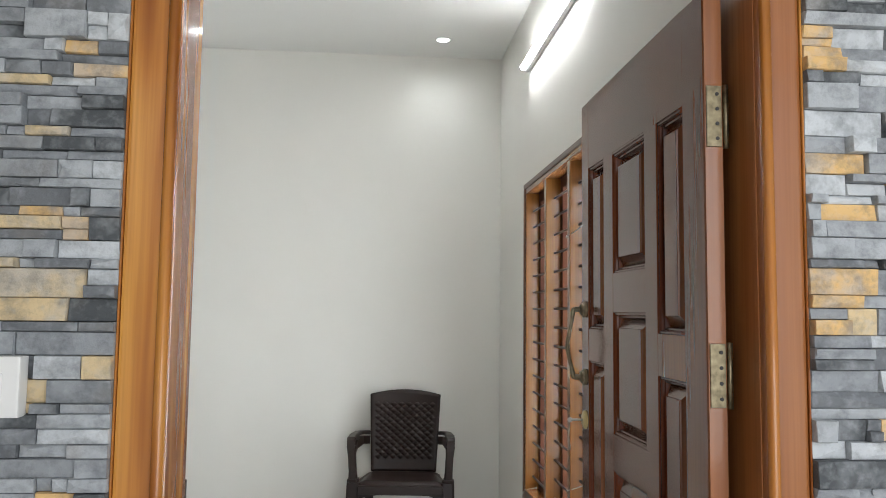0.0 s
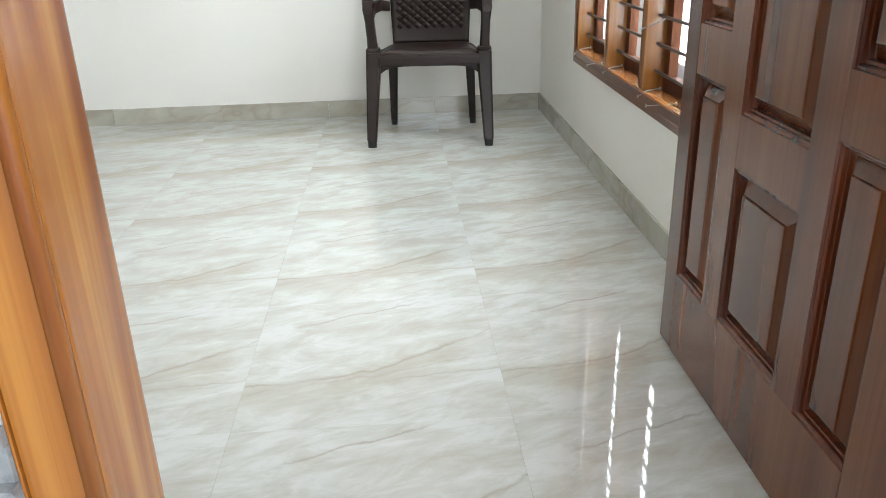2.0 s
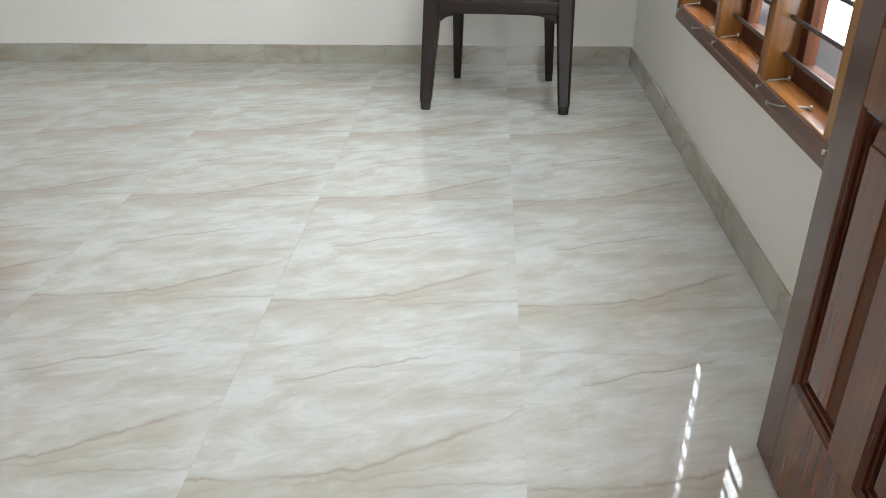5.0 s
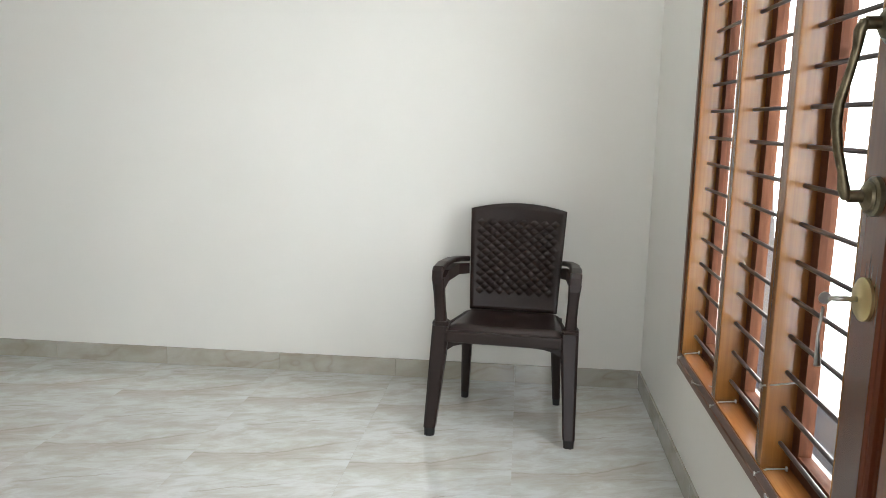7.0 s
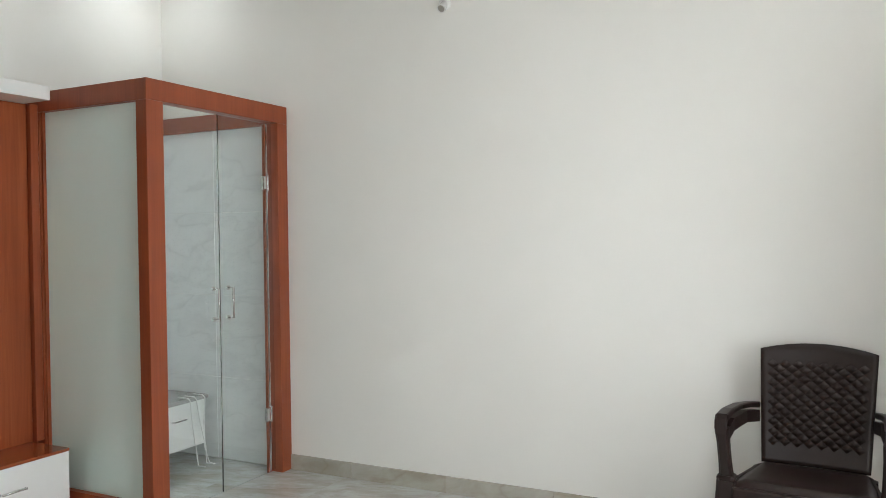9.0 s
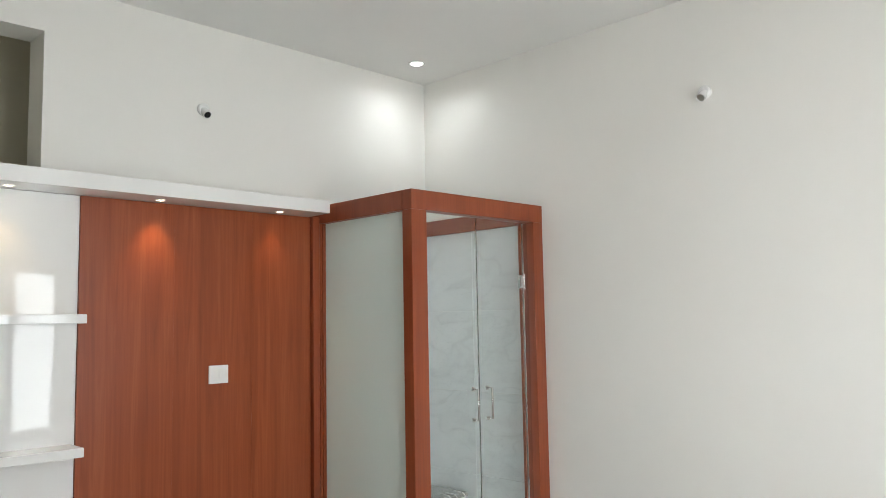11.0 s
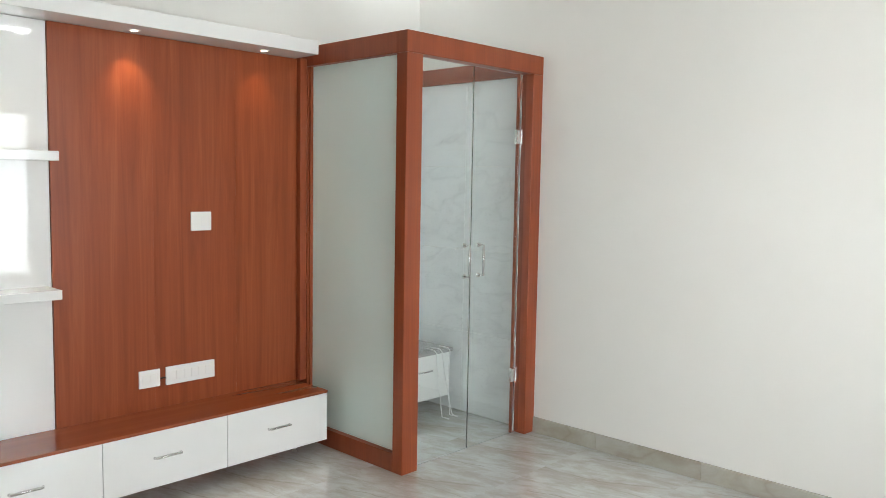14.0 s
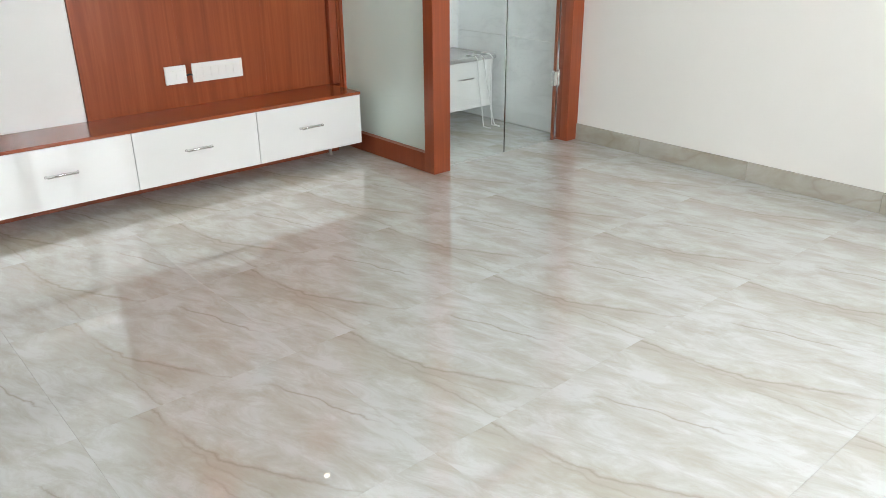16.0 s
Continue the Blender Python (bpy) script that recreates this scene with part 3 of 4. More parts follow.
def bulb_holder(m, inside):
    h = thing("bulb_holder", "small empty white angled bulb holder on the wall", "bulb holder", "wall bulb holders")
    part("base", lathe([(0.034, 0.0), (0.034, 0.012), (0.028, 0.018), (0.0, 0.019)], 24), PLASTIC_W, h)
    tilt = Matrix.Translation((0, -0.006, 0.012)) @ Matrix.Rotation(radians(38), 4, "X")
    bm = lathe([(0.020, 0.0), (0.022, 0.03), (0.024, 0.055), (0.019, 0.055), (0.017, 0.03)], 24)
    bm.transform(tilt)
    cup = part("socket", bm, PLASTIC_W, h)
    bm = lathe([(0.0, 0.048), (0.0185, 0.048), (0.0185, 0.052), (0.0, 0.052)], 20)
    bm.transform(tilt)
    part("contact_plate", bm, inside, cup, "socket opening")
    h.matrix_world = m
    return h


bulb_holder(Matrix.Translation((-2.385, 0, 2.595)) @ Matrix.Rotation(radians(90), 4, "X"), STEEL)
bulb_holder(Matrix.Translation((-W, -1.652, 2.632)) @ Matrix.Rotation(radians(90), 4, "Z") @ Matrix.Rotation(radians(90), 4, "X"), BLACK_PLASTIC)

FC = (-2.35, -1.811)
fan = thing("ceiling_fan", "dark brown three-blade ceiling fan with copper-red trim", "ceiling fan")
fan.location = (*FC, 0)
part("canopy", lathe([(0.018, 2.985), (0.030, 2.995), (0.062, 3.085), (0.066, 3.095), (0.0, 3.097)], 32), FAN_BROWN, fan)
part("canopy_ring", lathe([(0.067, 3.09), (0.070, 3.1055), (0.0, 3.1055)], 32), PLASTIC_W, fan, "white ceiling ring")
part("rod", tube([(0, 0, 2.86), (0, 0, 3.0)], 0.011, 14), FAN_BROWN, fan)
part("lower_canopy", lathe([(0.052, 2.845), (0.045, 2.87), (0.026, 2.90), (0.013, 2.915), (0.0, 2.915)], 28), FAN_BROWN, fan)
part("motor", lathe([(0.0, 2.762), (0.05, 2.764), (0.088, 2.775), (0.108, 2.795), (0.110, 2.812), (0.098, 2.822)], 40), FAN_BROWN, fan)
part("trim_ring", lathe([(0.104, 2.818), (0.099, 2.832), (0.075, 2.845), (0.0, 2.85)], 40), FAN_RED, fan, "glossy copper-red trim ring")
FAN_ANGLES = [radians(a) for a in (35.0, 158.0, 281.0)]
blade0 = None
for a in FAN_ANGLES:
    bm = bmesh.new()
    cols = []
    for i, (r, hw) in enumerate(((0.150, 0.040), (0.165, 0.047), (0.30, 0.050), (0.45, 0.050), (0.59, 0.049), (0.615, 0.046), (0.622, 0.040))):
        ring = []
        for s in (-1, -0.5, 0, 0.5, 1):
            z = 2.806 - s * hw * 0.14 + 0.006 * (1 - s * s)
            ring.append((r, s * hw, z))
        cols.append([bm.verts.new(p) for p in ring] + [bm.verts.new((p[0], p[1], p[2] - 0.003)) for p in ring[::-1]])
    n = len(cols[0])
    for p, q in zip(cols, cols[1:]):
        for k in range(n):
            bm.faces.new((p[k], p[(k + 1) % n], q[(k + 1) % n], q[k]))
    bm.faces.new(cols[0][::-1])
    bm.faces.new(cols[-1])
    bm.transform(Matrix.Rotation(a, 4, "Z"))
    bl = part("blade", smooth(bm), FAN_BROWN, fan)
    bm = box((0.09, -0.02, 2.799), (0.175, 0.02, 2.804), 0.003)
    bm.transform(Matrix.Rotation(a, 4, "Z"))
    part("blade_bracket", bm, FAN_BROWN, bl)
    bm = box((0.165, -0.034, 2.7985), (0.212, 0.034, 2.8065), 0.002)
    bm.transform(Matrix.Rotation(a, 4, "Z"))
    plaque = part("plaque", bm, FAN_RED, bl, "copper-red trim plaque")
    for k in range(3):
        bm = box((0.216 + 0.014 * k, -0.006, 2.8005), (0.227 + 0.014 * k, 0.014, 2.8068))
        bm.transform(Matrix.Rotation(a, 4, "Z"))
        part("mark", bm, PLASTIC_W, plaque, "small pale printed mark")

# ---- media wall ----
PX = -4.262                # face of the veneered panel
UF = -3.978                # drawer fronts
media = thing("wall_panelling", "red-brown wood-grain and glossy white television wall panelling", "wall panelling")
edges = [-1.077, -1.45, -1.885, -2.335]
for a, b in zip(edges[1:], edges):
    part("board", box((-W + 0.001, a, 0.30), (PX, b, 2.074), 0.0006), LAM, media)
part("white_board", box((-W + 0.001, -3.527, 0.30), (PX - 0.012, -2.336, 2.074), 0.001), WHITE_GLOSS, media, "glossy white lacquered board")
ledge = thing("light_ledge", "white boxed ledge with warm spotlights over the television panel", "ledge")
part("box", box((-W + 0.0005, -3.5275, 2.076), (-4.068, -1.08, 2.146), 0.002), WHITE_GLOSS, ledge)
for i, (x, y) in enumerate(((-4.18, -1.335), (-4.18, -2.0), (-4.18, -2.66), (-4.18, -3.31))):
    sp = part("spotlight", lathe([(0.016, 2.0762), (0.019, 2.072), (0.025, 2.072), (0.027, 2.0762)], 24, (x, y, 0)), PLASTIC_W, ledge, "small white recessed spotlight")
    part("lens", lathe([(0.016, 2.0735), (0.0, 2.073)], 20, (x, y, 0)), WARM, sp, "glowing warm lens")
    lamp("ledge_spot", "SPOT", look((x, y, 2.067), (x - 0.03, y, 1.2)), (3.5, 8.0, 3.0, 3.0)[i], (1.0, 0.70, 0.36), spot=82)


def wall_shelf(z):
    s = thing("wall_shelf", "white glossy floating shelf on the white panel", "shelf", "floating shelves")
    part("board", box((PX - 0.012, -3.50, z - 0.04), (-4.112, -2.352, z), 0.002), WHITE_GLOSS, s)


wall_shelf(1.532)
wall_shelf(0.962)

unit = thing("tv_unit", "low television unit with white drawers and red-brown top", "tv unit")
part("top", box((PX, -3.50, 0.323), (UF + 0.004, -1.083, 0.337), 0.0015), LAM_Y, unit, "red-brown laminate top")
part("carcass", box((PX, -3.495, 0.085), (UF - 0.019, -1.086, 0.323)), LAM_RED, unit)
part("bottom_board", box((PX, -3.497, 0.064), (UF - 0.07, -1.084, 0.085)), LAM_RED, unit)
for y in (-1.2, -3.4):
    part("leg", lathe([(0.014, 0.0008), (0.014, 0.005), (0.009, 0.008), (0.009, 0.064)], 16, (UF - 0.13, y, 0)), STEEL, unit, "short steel levelling leg")
part("plinth", box((PX, -3.45, 0.001), (UF - 0.17, -1.12, 0.064)), LAM_RED, unit)
dy = [-1.084, -1.673, -2.257, -2.842, -3.497]
for b, a in zip(dy, dy[1:]):
    dr = part("drawer_front", box((UF - 0.018, a + 0.0015, 0.072), (UF, b - 0.0015, 0.3215), 0.001), WHITE_GLOSS, unit, "glossy white drawer front")
    c = (a + b) / 2 - 0.005
    pts = [(UF, c - 0.062, 0.205), (UF + 0.018, c - 0.056, 0.207), (UF + 0.025, c - 0.03, 0.210), (UF + 0.026, c, 0.211), (UF + 0.025, c + 0.03, 0.210), (UF + 0.018, c + 0.056, 0.207), (UF, c + 0.062, 0.205)]
    part("handle", tube(pts, 0.0062, 10), CHROME, dr, "chrome bow handle")


def plate(name, label, y0, y1, z0, z1, n):
    p = thing(name, label, "switch plate", "switch plates on the panel")
    part("plate", box((PX, y0, z0), (PX + 0.010, y1, z1), 0.003, 2), PLASTIC_W, p)
    w = (y1 - y0 - 0.024) / n
    for k in range(n):
        part("module", box((PX + 0.010, y0 + 0.012 + k * w + 0.001, z0 + 0.022), (PX + 0.0125, y0 + 0.012 + (k + 1) * w - 0.001, z1 - 0.022), 0.0008), PLASTIC_W, p)


plate("switch_plate", "square white switch plate on the wood panel", -1.698, -1.592, 1.178, 1.27, 2)
plate("socket_plate", "long white socket plate on the wood panel", -1.836, -1.580, 0.442, 0.530, 6)
plate("socket_plate", "small white socket plate on the wood panel", -1.968, -1.866, 0.445, 0.528, 2)
cable = thing("cable", "short dark cable between the two socket plates", "cable")
part("wire", tube([(PX + 0.006, -1.866, 0.478), (PX + 0.018, -1.852, 0.485), (PX + 0.006, -1.836, 0.478)], 0.004, 8), BLACK_PLASTIC, cable)

# ---- glass corner cabin ----
CX, CY, CH = -3.46, -1.03, 2.14
cabin = thing("prayer_cabin", "corner cabin framed in red-brown laminate with frosted and clear glass", "cabin")
part("corner_post", box((CX - 0.07, CY, 0.001), (CX, CY + 0.105, CH - 0.102), 0.002), LAM_RED, cabin)
OUT = 0.022                # the front runs slightly out of square towards the wall
part("wall_post", box((CX - 0.05, -0.088, 0.001), (CX + OUT, -0.0005, CH - 0.102), 0.002), LAM_RED, cabin)
part("post_rebate", box((CX - 0.07, -0.124, 0.001), (CX - 0.052, -0.0005, CH - 0.102), 0.001), LAM_RED, cabin)
part("edge_seal", box((CX - 0.030, -0.1265, 0.02), (CX - 0.026, -0.089, CH - 0.11)), CHROME, cabin, "bright metal strip beside the glass door")
bm = box((CX - 0.07, CY, CH - 0.1015), (CX + 0.001, -0.0005, CH), 0.002)
for v in bm.verts:
    v.co.x += OUT * max(0.0, (v.co.y - CY) / -CY) if v.co.x > CX - 0.03 else 0.0
part("header", bm, LAM_RED, cabin)
part("header", box((-W + 0.0005, CY, CH - 0.1015), (CX - 0.0705, CY + 0.07, CH), 0.002), LAM_RED, cabin)
part("wall_rail", box((-W + 0.0005, CY + 0.0705, CH - 0.099), (-W + 0.022, -0.0005, CH), 0.001), LAM_RED, cabin)
part("wall_rail", box((-W + 0.0225, -0.022, CH - 0.099), (CX - 0.0705, -0.0005, CH), 0.001), LAM_RED, cabin)
part("side_stile", box((-W + 0.0005, CY + 0.002, 0.001), (-4.232, CY + 0.07, CH - 0.102), 0.002), LAM_RED, cabin)
part("stile_return", box((-4.2615, CY - 0.045, 0.3375), (-4.234, CY - 0.0005, 2.0755), 0.002), LAM_RED, cabin)
part("bottom_rail", box((-4.2315, CY, 0.001), (CX - 0.0705, CY + 0.07, 0.095), 0.002), LAM_RED, cabin)
part("bead", box((-4.231, CY + 0.012, 0.0955), (-4.219, CY + 0.03, CH - 0.102)), LAM_RED, cabin)
part("bead", box((CX - 0.082, CY + 0.012, 0.0955), (CX - 0.0705, CY + 0.03, CH - 0.102)), LAM_RED, cabin)
part("frosted_pane", box((-4.228, CY + 0.032, 0.096), (CX - 0.073, CY + 0.040, CH - 0.103)), FROST, cabin, "frosted pale green glass pane").visible_shadow = False
GX = CX - 0.036
for y0, y1, hz in ((CY + 0.108, -0.5235, None), (-0.5195, -0.128, (1.69, 0.35))):
    gd = part("glass_door", box((GX - 0.005, y0, 0.012), (GX + 0.005, y1, CH - 0.106)), GREEN_GLASS, cabin, "clear green-tinted frameless glass door")
    gd.visible_shadow = False
    yh = y1 - 0.052 if hz is None else y0 + 0.055
    hd = part("handle", tube([(GX + 0.006, yh, 0.945), (GX + 0.045, yh, 0.945), (GX + 0.045, yh, 1.107), (GX + 0.006, yh, 1.107)], 0.006, 10), CHROME, gd, "slim chrome pull handle")
    for z in (0.945, 1.107):
        part("boss", lathe([(0.012, 0.0), (0.012, 0.008)], 16, (GX + 0.0055, yh, z), "x"), CHROME, hd)
    if hz:
        for z in hz:
            h = part("hinge", box((GX - 0.012, -0.165, z - 0.04), (GX + 0.014, -0.118, z + 0.04), 0.003), CHROME, gd, "chrome glass-door hinge")
            part("wall_plate", box((GX + 0.014, -0.128, z - 0.045), (GX + 0.02, -0.1, z + 0.045), 0.001), CHROME, h)

# marbled wall tiles inside the cabin
lining = thing("wall_tiles", "pale grey marbled wall tiles lining the cabin", "wall tiles", kind="structure")
for k in range(4):
    for name, lo, hi in (("tile", (-W + 0.0008, -0.955, 0.004), (-W + 0.008, -0.484, 0)), ("tile", (-W + 0.0008, -0.482, 0.004), (-W + 0.008, -0.0085, 0)),
                         ("tile", (-W + 0.0085, -0.008, 0.004), (-4.01, -0.0008, 0)), ("tile", (-4.008, -0.008, 0.004), (CX - 0.072, -0.0008, 0))):
        z0, z1 = 0.004 + 0.51 * k, min(0.004 + 0.51 * (k + 1) - 0.002, CH - 0.1)
        mid = Vector(((lo[0] + hi[0]) / 2, (lo[1] + hi[1]) / 2, (z0 + z1) / 2))
        h = (abs(hi[0] - lo[0]) / 2, abs(hi[1] - lo[1]) / 2, (z1 - z0) / 2)
        ob = part(name, box(tuple(-q for q in h), h, 0.001), WALL_TILE, lining)
        ob.location = mid

altar = thing("wall_cabinet", "small white drawer cabinet with a grey stone top inside the cabin", "cabinet")
part("body", box((-W + 0.0085, -0.93, 0.105), (-4.075, -0.065, 0.383), 0.002), WHITE_SATIN, altar)
for a, b in ((-0.928, -0.50), (-0.496, -0.067)):
    f = part("drawer_front", box((-4.0745, a, 0.107), (-4.058, b, 0.381), 0.001), WHITE_GLOSS, altar)
    c = (a + b) / 2
    part("handle", tube([(-4.058, c - 0.055, 0.285), (-4.036, c - 0.04, 0.288), (-4.034, c, 0.289), (-4.036, c + 0.04, 0.288), (-4.058, c + 0.055, 0.285)], 0.005, 8), CHROME, f)
part("slab", box((-W + 0.0085, -0.94, 0.3835), (-4.045, -0.05, 0.408), 0.003), MARBLE_TOP, altar, "grey stone slab top")
for i, (y, sw) in enumerate(((-0.17, 0.05), (-0.10, -0.03), (-0.22, 0.02))):
    cb = thing("hanging_cable", "loose white cable hanging off the stone top to the floor", "cable", "hanging cables")
    part("wire", tube([(-4.12, y, 0.411), (-4.045, y, 0.4115), (-4.030, y + 0.005, 0.395), (-4.02, y + sw * 0.5, 0.25), (-4.005, y + sw, 0.10), (-3.98, y + sw * 0.6, 0.008), (-3.93, y + sw, 0.005)], 0.0035, 8), PLASTIC_W, cb)

# ---- plastic armchair ----
chair = thing("plastic_armchair", "dark brown moulded plastic armchair with a woven-pattern back", "chair")
CM = Matrix.Translation((-0.671, -0.74, 0)) @ Matrix.Rotation(radians(-5.0), 4, "Z")


def chair_part(name, bm, mat=None, parent=None, label=""):
    bm.transform(CM)
    return part(name, bm, mat or BROWN_PLASTIC, parent or chair, label)


def rect(c, w, d, z, cut=0.25):
    """A rectangle with cut corners about c at height z."""
    k = min(w, d) * cut
    return [(c[0] + x, c[1] + y, z) for x, y in ((-w / 2 + k, -d / 2), (w / 2 - k, -d / 2), (w / 2, -d / 2 + k), (w / 2, d / 2 - k),
                                                 (w / 2 - k, d / 2), (-w / 2 + k, d / 2), (-w / 2, d / 2 - k), (-w / 2, -d / 2 + k))]


for s in (-1, 1):
    leg = chair_part("front_leg", loft([rect((s * (0.283 - 0.045 * t * 0.4), 0.006 + 0.125 * t), 0.048 + 0.026 * t, 0.046 + 0.016 * t, 0.035 + 0.40 * t, 0.18) for t in (0, 0.3, 0.6, 0.85, 1.0)]))
    chair_part("foot", loft([rect((s * 0.284, 0.004), 0.040, 0.040, 0.0), rect((s * 0.283, 0.006), 0.043, 0.042, 0.036)]), BLACK_PLASTIC, leg, "black foot cap")
    leg = chair_part("back_leg", loft([rect((s * (0.212 - 0.015 * t), 0.475 - 0.06 * t), 0.034 + 0.018 * t, 0.038 + 0.014 * t, 0.03 + 0.39 * t, 0.18) for t in (0, 0.4, 0.75, 1.0)]))
    chair_part("foot", loft([rect((s * 0.213, 0.477), 0.031, 0.035, 0.0), rect((s * 0.212, 0.475), 0.033, 0.037, 0.031)]), BLACK_PLASTIC, leg, "black foot cap")
    # arm: upright, rounded elbow, flat rest running to the back, and a lower web
    path = [(0.267, 0.13, 0.425, 0.052, 0.050), (0.270, 0.118, 0.50, 0.044, 0.044), (0.274, 0.108, 0.58, 0.044, 0.042), (0.278, 0.104, 0.64, 0.052, 0.045)]
    arm = chair_part("arm_post", loft([rect((s * x, y), w, d, z, 0.2) for x, y, z, w, d in path]))
    rest = []
    for x, y, z, w, h in ((0.279, 0.080, 0.632, 0.050, 0.030), (0.280, 0.087, 0.655, 0.056, 0.034), (0.280, 0.11, 0.674, 0.060, 0.028), (0.277, 0.20, 0.682, 0.060, 0.022),
                          (0.266, 0.32, 0.678, 0.055, 0.022), (0.245, 0.42, 0.668, 0.046, 0.022), (0.222, 0.50, 0.655, 0.036, 0.024)):
        rest.append([(s * x + dx * w * 0.8, y + dz * 0.15 * h, z + dz * h) for dx, dz in ((-0.5, -0.3), (-0.5, 0.3), (-0.35, 0.5), (0.35, 0.5), (0.5, 0.3), (0.5, -0.3), (0.35, -0.5), (-0.35, -0.5))])
    chair_part("arm_rest", loft(rest), None, None)
    chair_part("arm_web", loft([[(s * x + dx * 0.016, y, z + dz * 0.024) for dx, dz in ((-1, -1), (1, -1), (1, 1), (-1, 1))] for x, y, z in ((0.272, 0.125, 0.61), (0.268, 0.2, 0.632), (0.25, 0.36, 0.632), (0.222, 0.475, 0.615))]))
    chair_part("collar", loft([rect((s * 0.267, 0.128), 0.066, 0.066, 0.437, 0.2), rect((s * 0.267, 0.128), 0.070, 0.070, 0.446, 0.2), rect((s * 0.267, 0.128), 0.060, 0.060, 0.456, 0.2)]))
# seat: dished sheet with a rolled front, skirt below
bm = bmesh.new()
NX, NY_ = 14, 12


def seat_point(u, v, drop=0.0):
    w = 0.242 - 0.035 * v
    y = 0.085 + 0.36 * v
    z = 0.448 - 0.012 * v - 0.010 * math.sin(math.pi * min(1, v * 1.1)) * (1 - u * u) - 0.014 * max(0, abs(u) - 0.85) / 0.15
    if v < 0.12:
        z -= 0.035 * (1 - v / 0.12) ** 2
    return (u * w, y, z - drop)


top = [[bm.verts.new(seat_point(2 * i / NX - 1, j / NY_)) for i in range(NX + 1)] for j in range(NY_ + 1)]
low = [[bm.verts.new(seat_point(2 * i / NX - 1, j / NY_, 0.014)) for i in range(NX + 1)] for j in range(NY_ + 1)]
for j in range(NY_):
    for i in range(NX):
        bm.faces.new((top[j][i], top[j][i + 1], top[j + 1][i + 1], top[j + 1][i]))
        bm.faces.new((low[j][i], low[j + 1][i], low[j + 1][i + 1], low[j][i + 1]))
for j in range(NY_):
    bm.faces.new((top[j][0], top[j + 1][0], low[j + 1][0], low[j][0]))
    bm.faces.new((top[j][NX], low[j][NX], low[j + 1][NX], top[j + 1][NX]))
for i in range(NX):
    bm.faces.new((top[0][i], low[0][i], low[0][i + 1], top[0][i + 1]))
    bm.faces.new((top[NY_][i], top[NY_][i + 1], low[NY_][i + 1], low[NY_][i]))
chair_part("seat", smooth(bm))


def apron(x0, y0, x1, y1, z0, z1, arch, t=0.012):
    """A skirt board between two legs whose lower edge arches up in the middle."""
    n = 12
    d = Vector((x1 - x0, y1 - y0, 0))
    nrm = Vector((-d.y, d.x, 0)).normalized() * t / 2
    secs = []
    for i in range(n + 1):
        u = i / n
        p = Vector((x0, y0, 0)) + d * u
        zb = z0 + arch * (1 - abs(2 * u - 1) ** 6)
        secs.append([p - nrm + Vector((0, 0, zb)), p + nrm + Vector((0, 0, zb)), p + nrm + Vector((0, 0, z1)), p - nrm + Vector((0, 0, z1))])
    return loft(secs)


chair_part("front_apron", apron(-0.25, 0.105, 0.25, 0.105, 0.325, 0.415, 0.045))
chair_part("front_band", box((-0.24, 0.072, 0.376), (0.24, 0.1, 0.424), 0.012, 3))
chair_part("rear_apron", apron(-0.20, 0.425, 0.20, 0.425, 0.34, 0.43, 0.05))
for s in (-1, 1):
    chair_part("side_apron", apron(s * 0.258, 0.13, s * 0.2, 0.42, 0.335, 0.43, 0.055))

# back: a curved frame round a lattice of raised diamonds


def back_point(u, v, off=0.0):
    """u -1..1 across, v 0..1 up; off along the front normal."""
    w = 0.198 + 0.022 * v
    z = 0.445 + 0.435 * v
    if v > 0.9:
        z += 0.028 * (1 - u * u) * (v - 0.9) / 0.1
    y = 0.455 + 0.125 * v + 0.03 * (1 - u * u) * (0.4 + 0.6 * v)
    return Vector((u * w, y - off, z + off * 0.27))


def back_sheet(u0, u1, v0, v1, nu, nv, off, thick):
    bm = bmesh.new()
    f = [[bm.verts.new(back_point(u0 + (u1 - u0) * i / nu, v0 + (v1 - v0) * j / nv, off)) for i in range(nu + 1)] for j in range(nv + 1)]
    r = [[bm.verts.new(back_point(u0 + (u1 - u0) * i / nu, v0 + (v1 - v0) * j / nv, off - thick)) for i in range(nu + 1)] for j in range(nv + 1)]
    for j in range(nv):
        for i in range(nu):
            bm.faces.new((f[j][i], f[j][i + 1], f[j + 1][i + 1], f[j + 1][i]))
            bm.faces.new((r[j][i], r[j + 1][i], r[j + 1][i + 1], r[j][i + 1]))
        bm.faces.new((f[j][0], f[j + 1][0], r[j + 1][0], r[j][0]))
        bm.faces.new((f[j][nu], r[j][nu], r[j + 1][nu], f[j + 1][nu]))
    for i in range(nu):
        bm.faces.new((f[0][i], r[0][i], r[0][i + 1], f[0][i + 1]))
        bm.faces.new((f[nv][i], f[nv][i + 1], r[nv][i + 1], r[nv][i]))
    return smooth(bm)


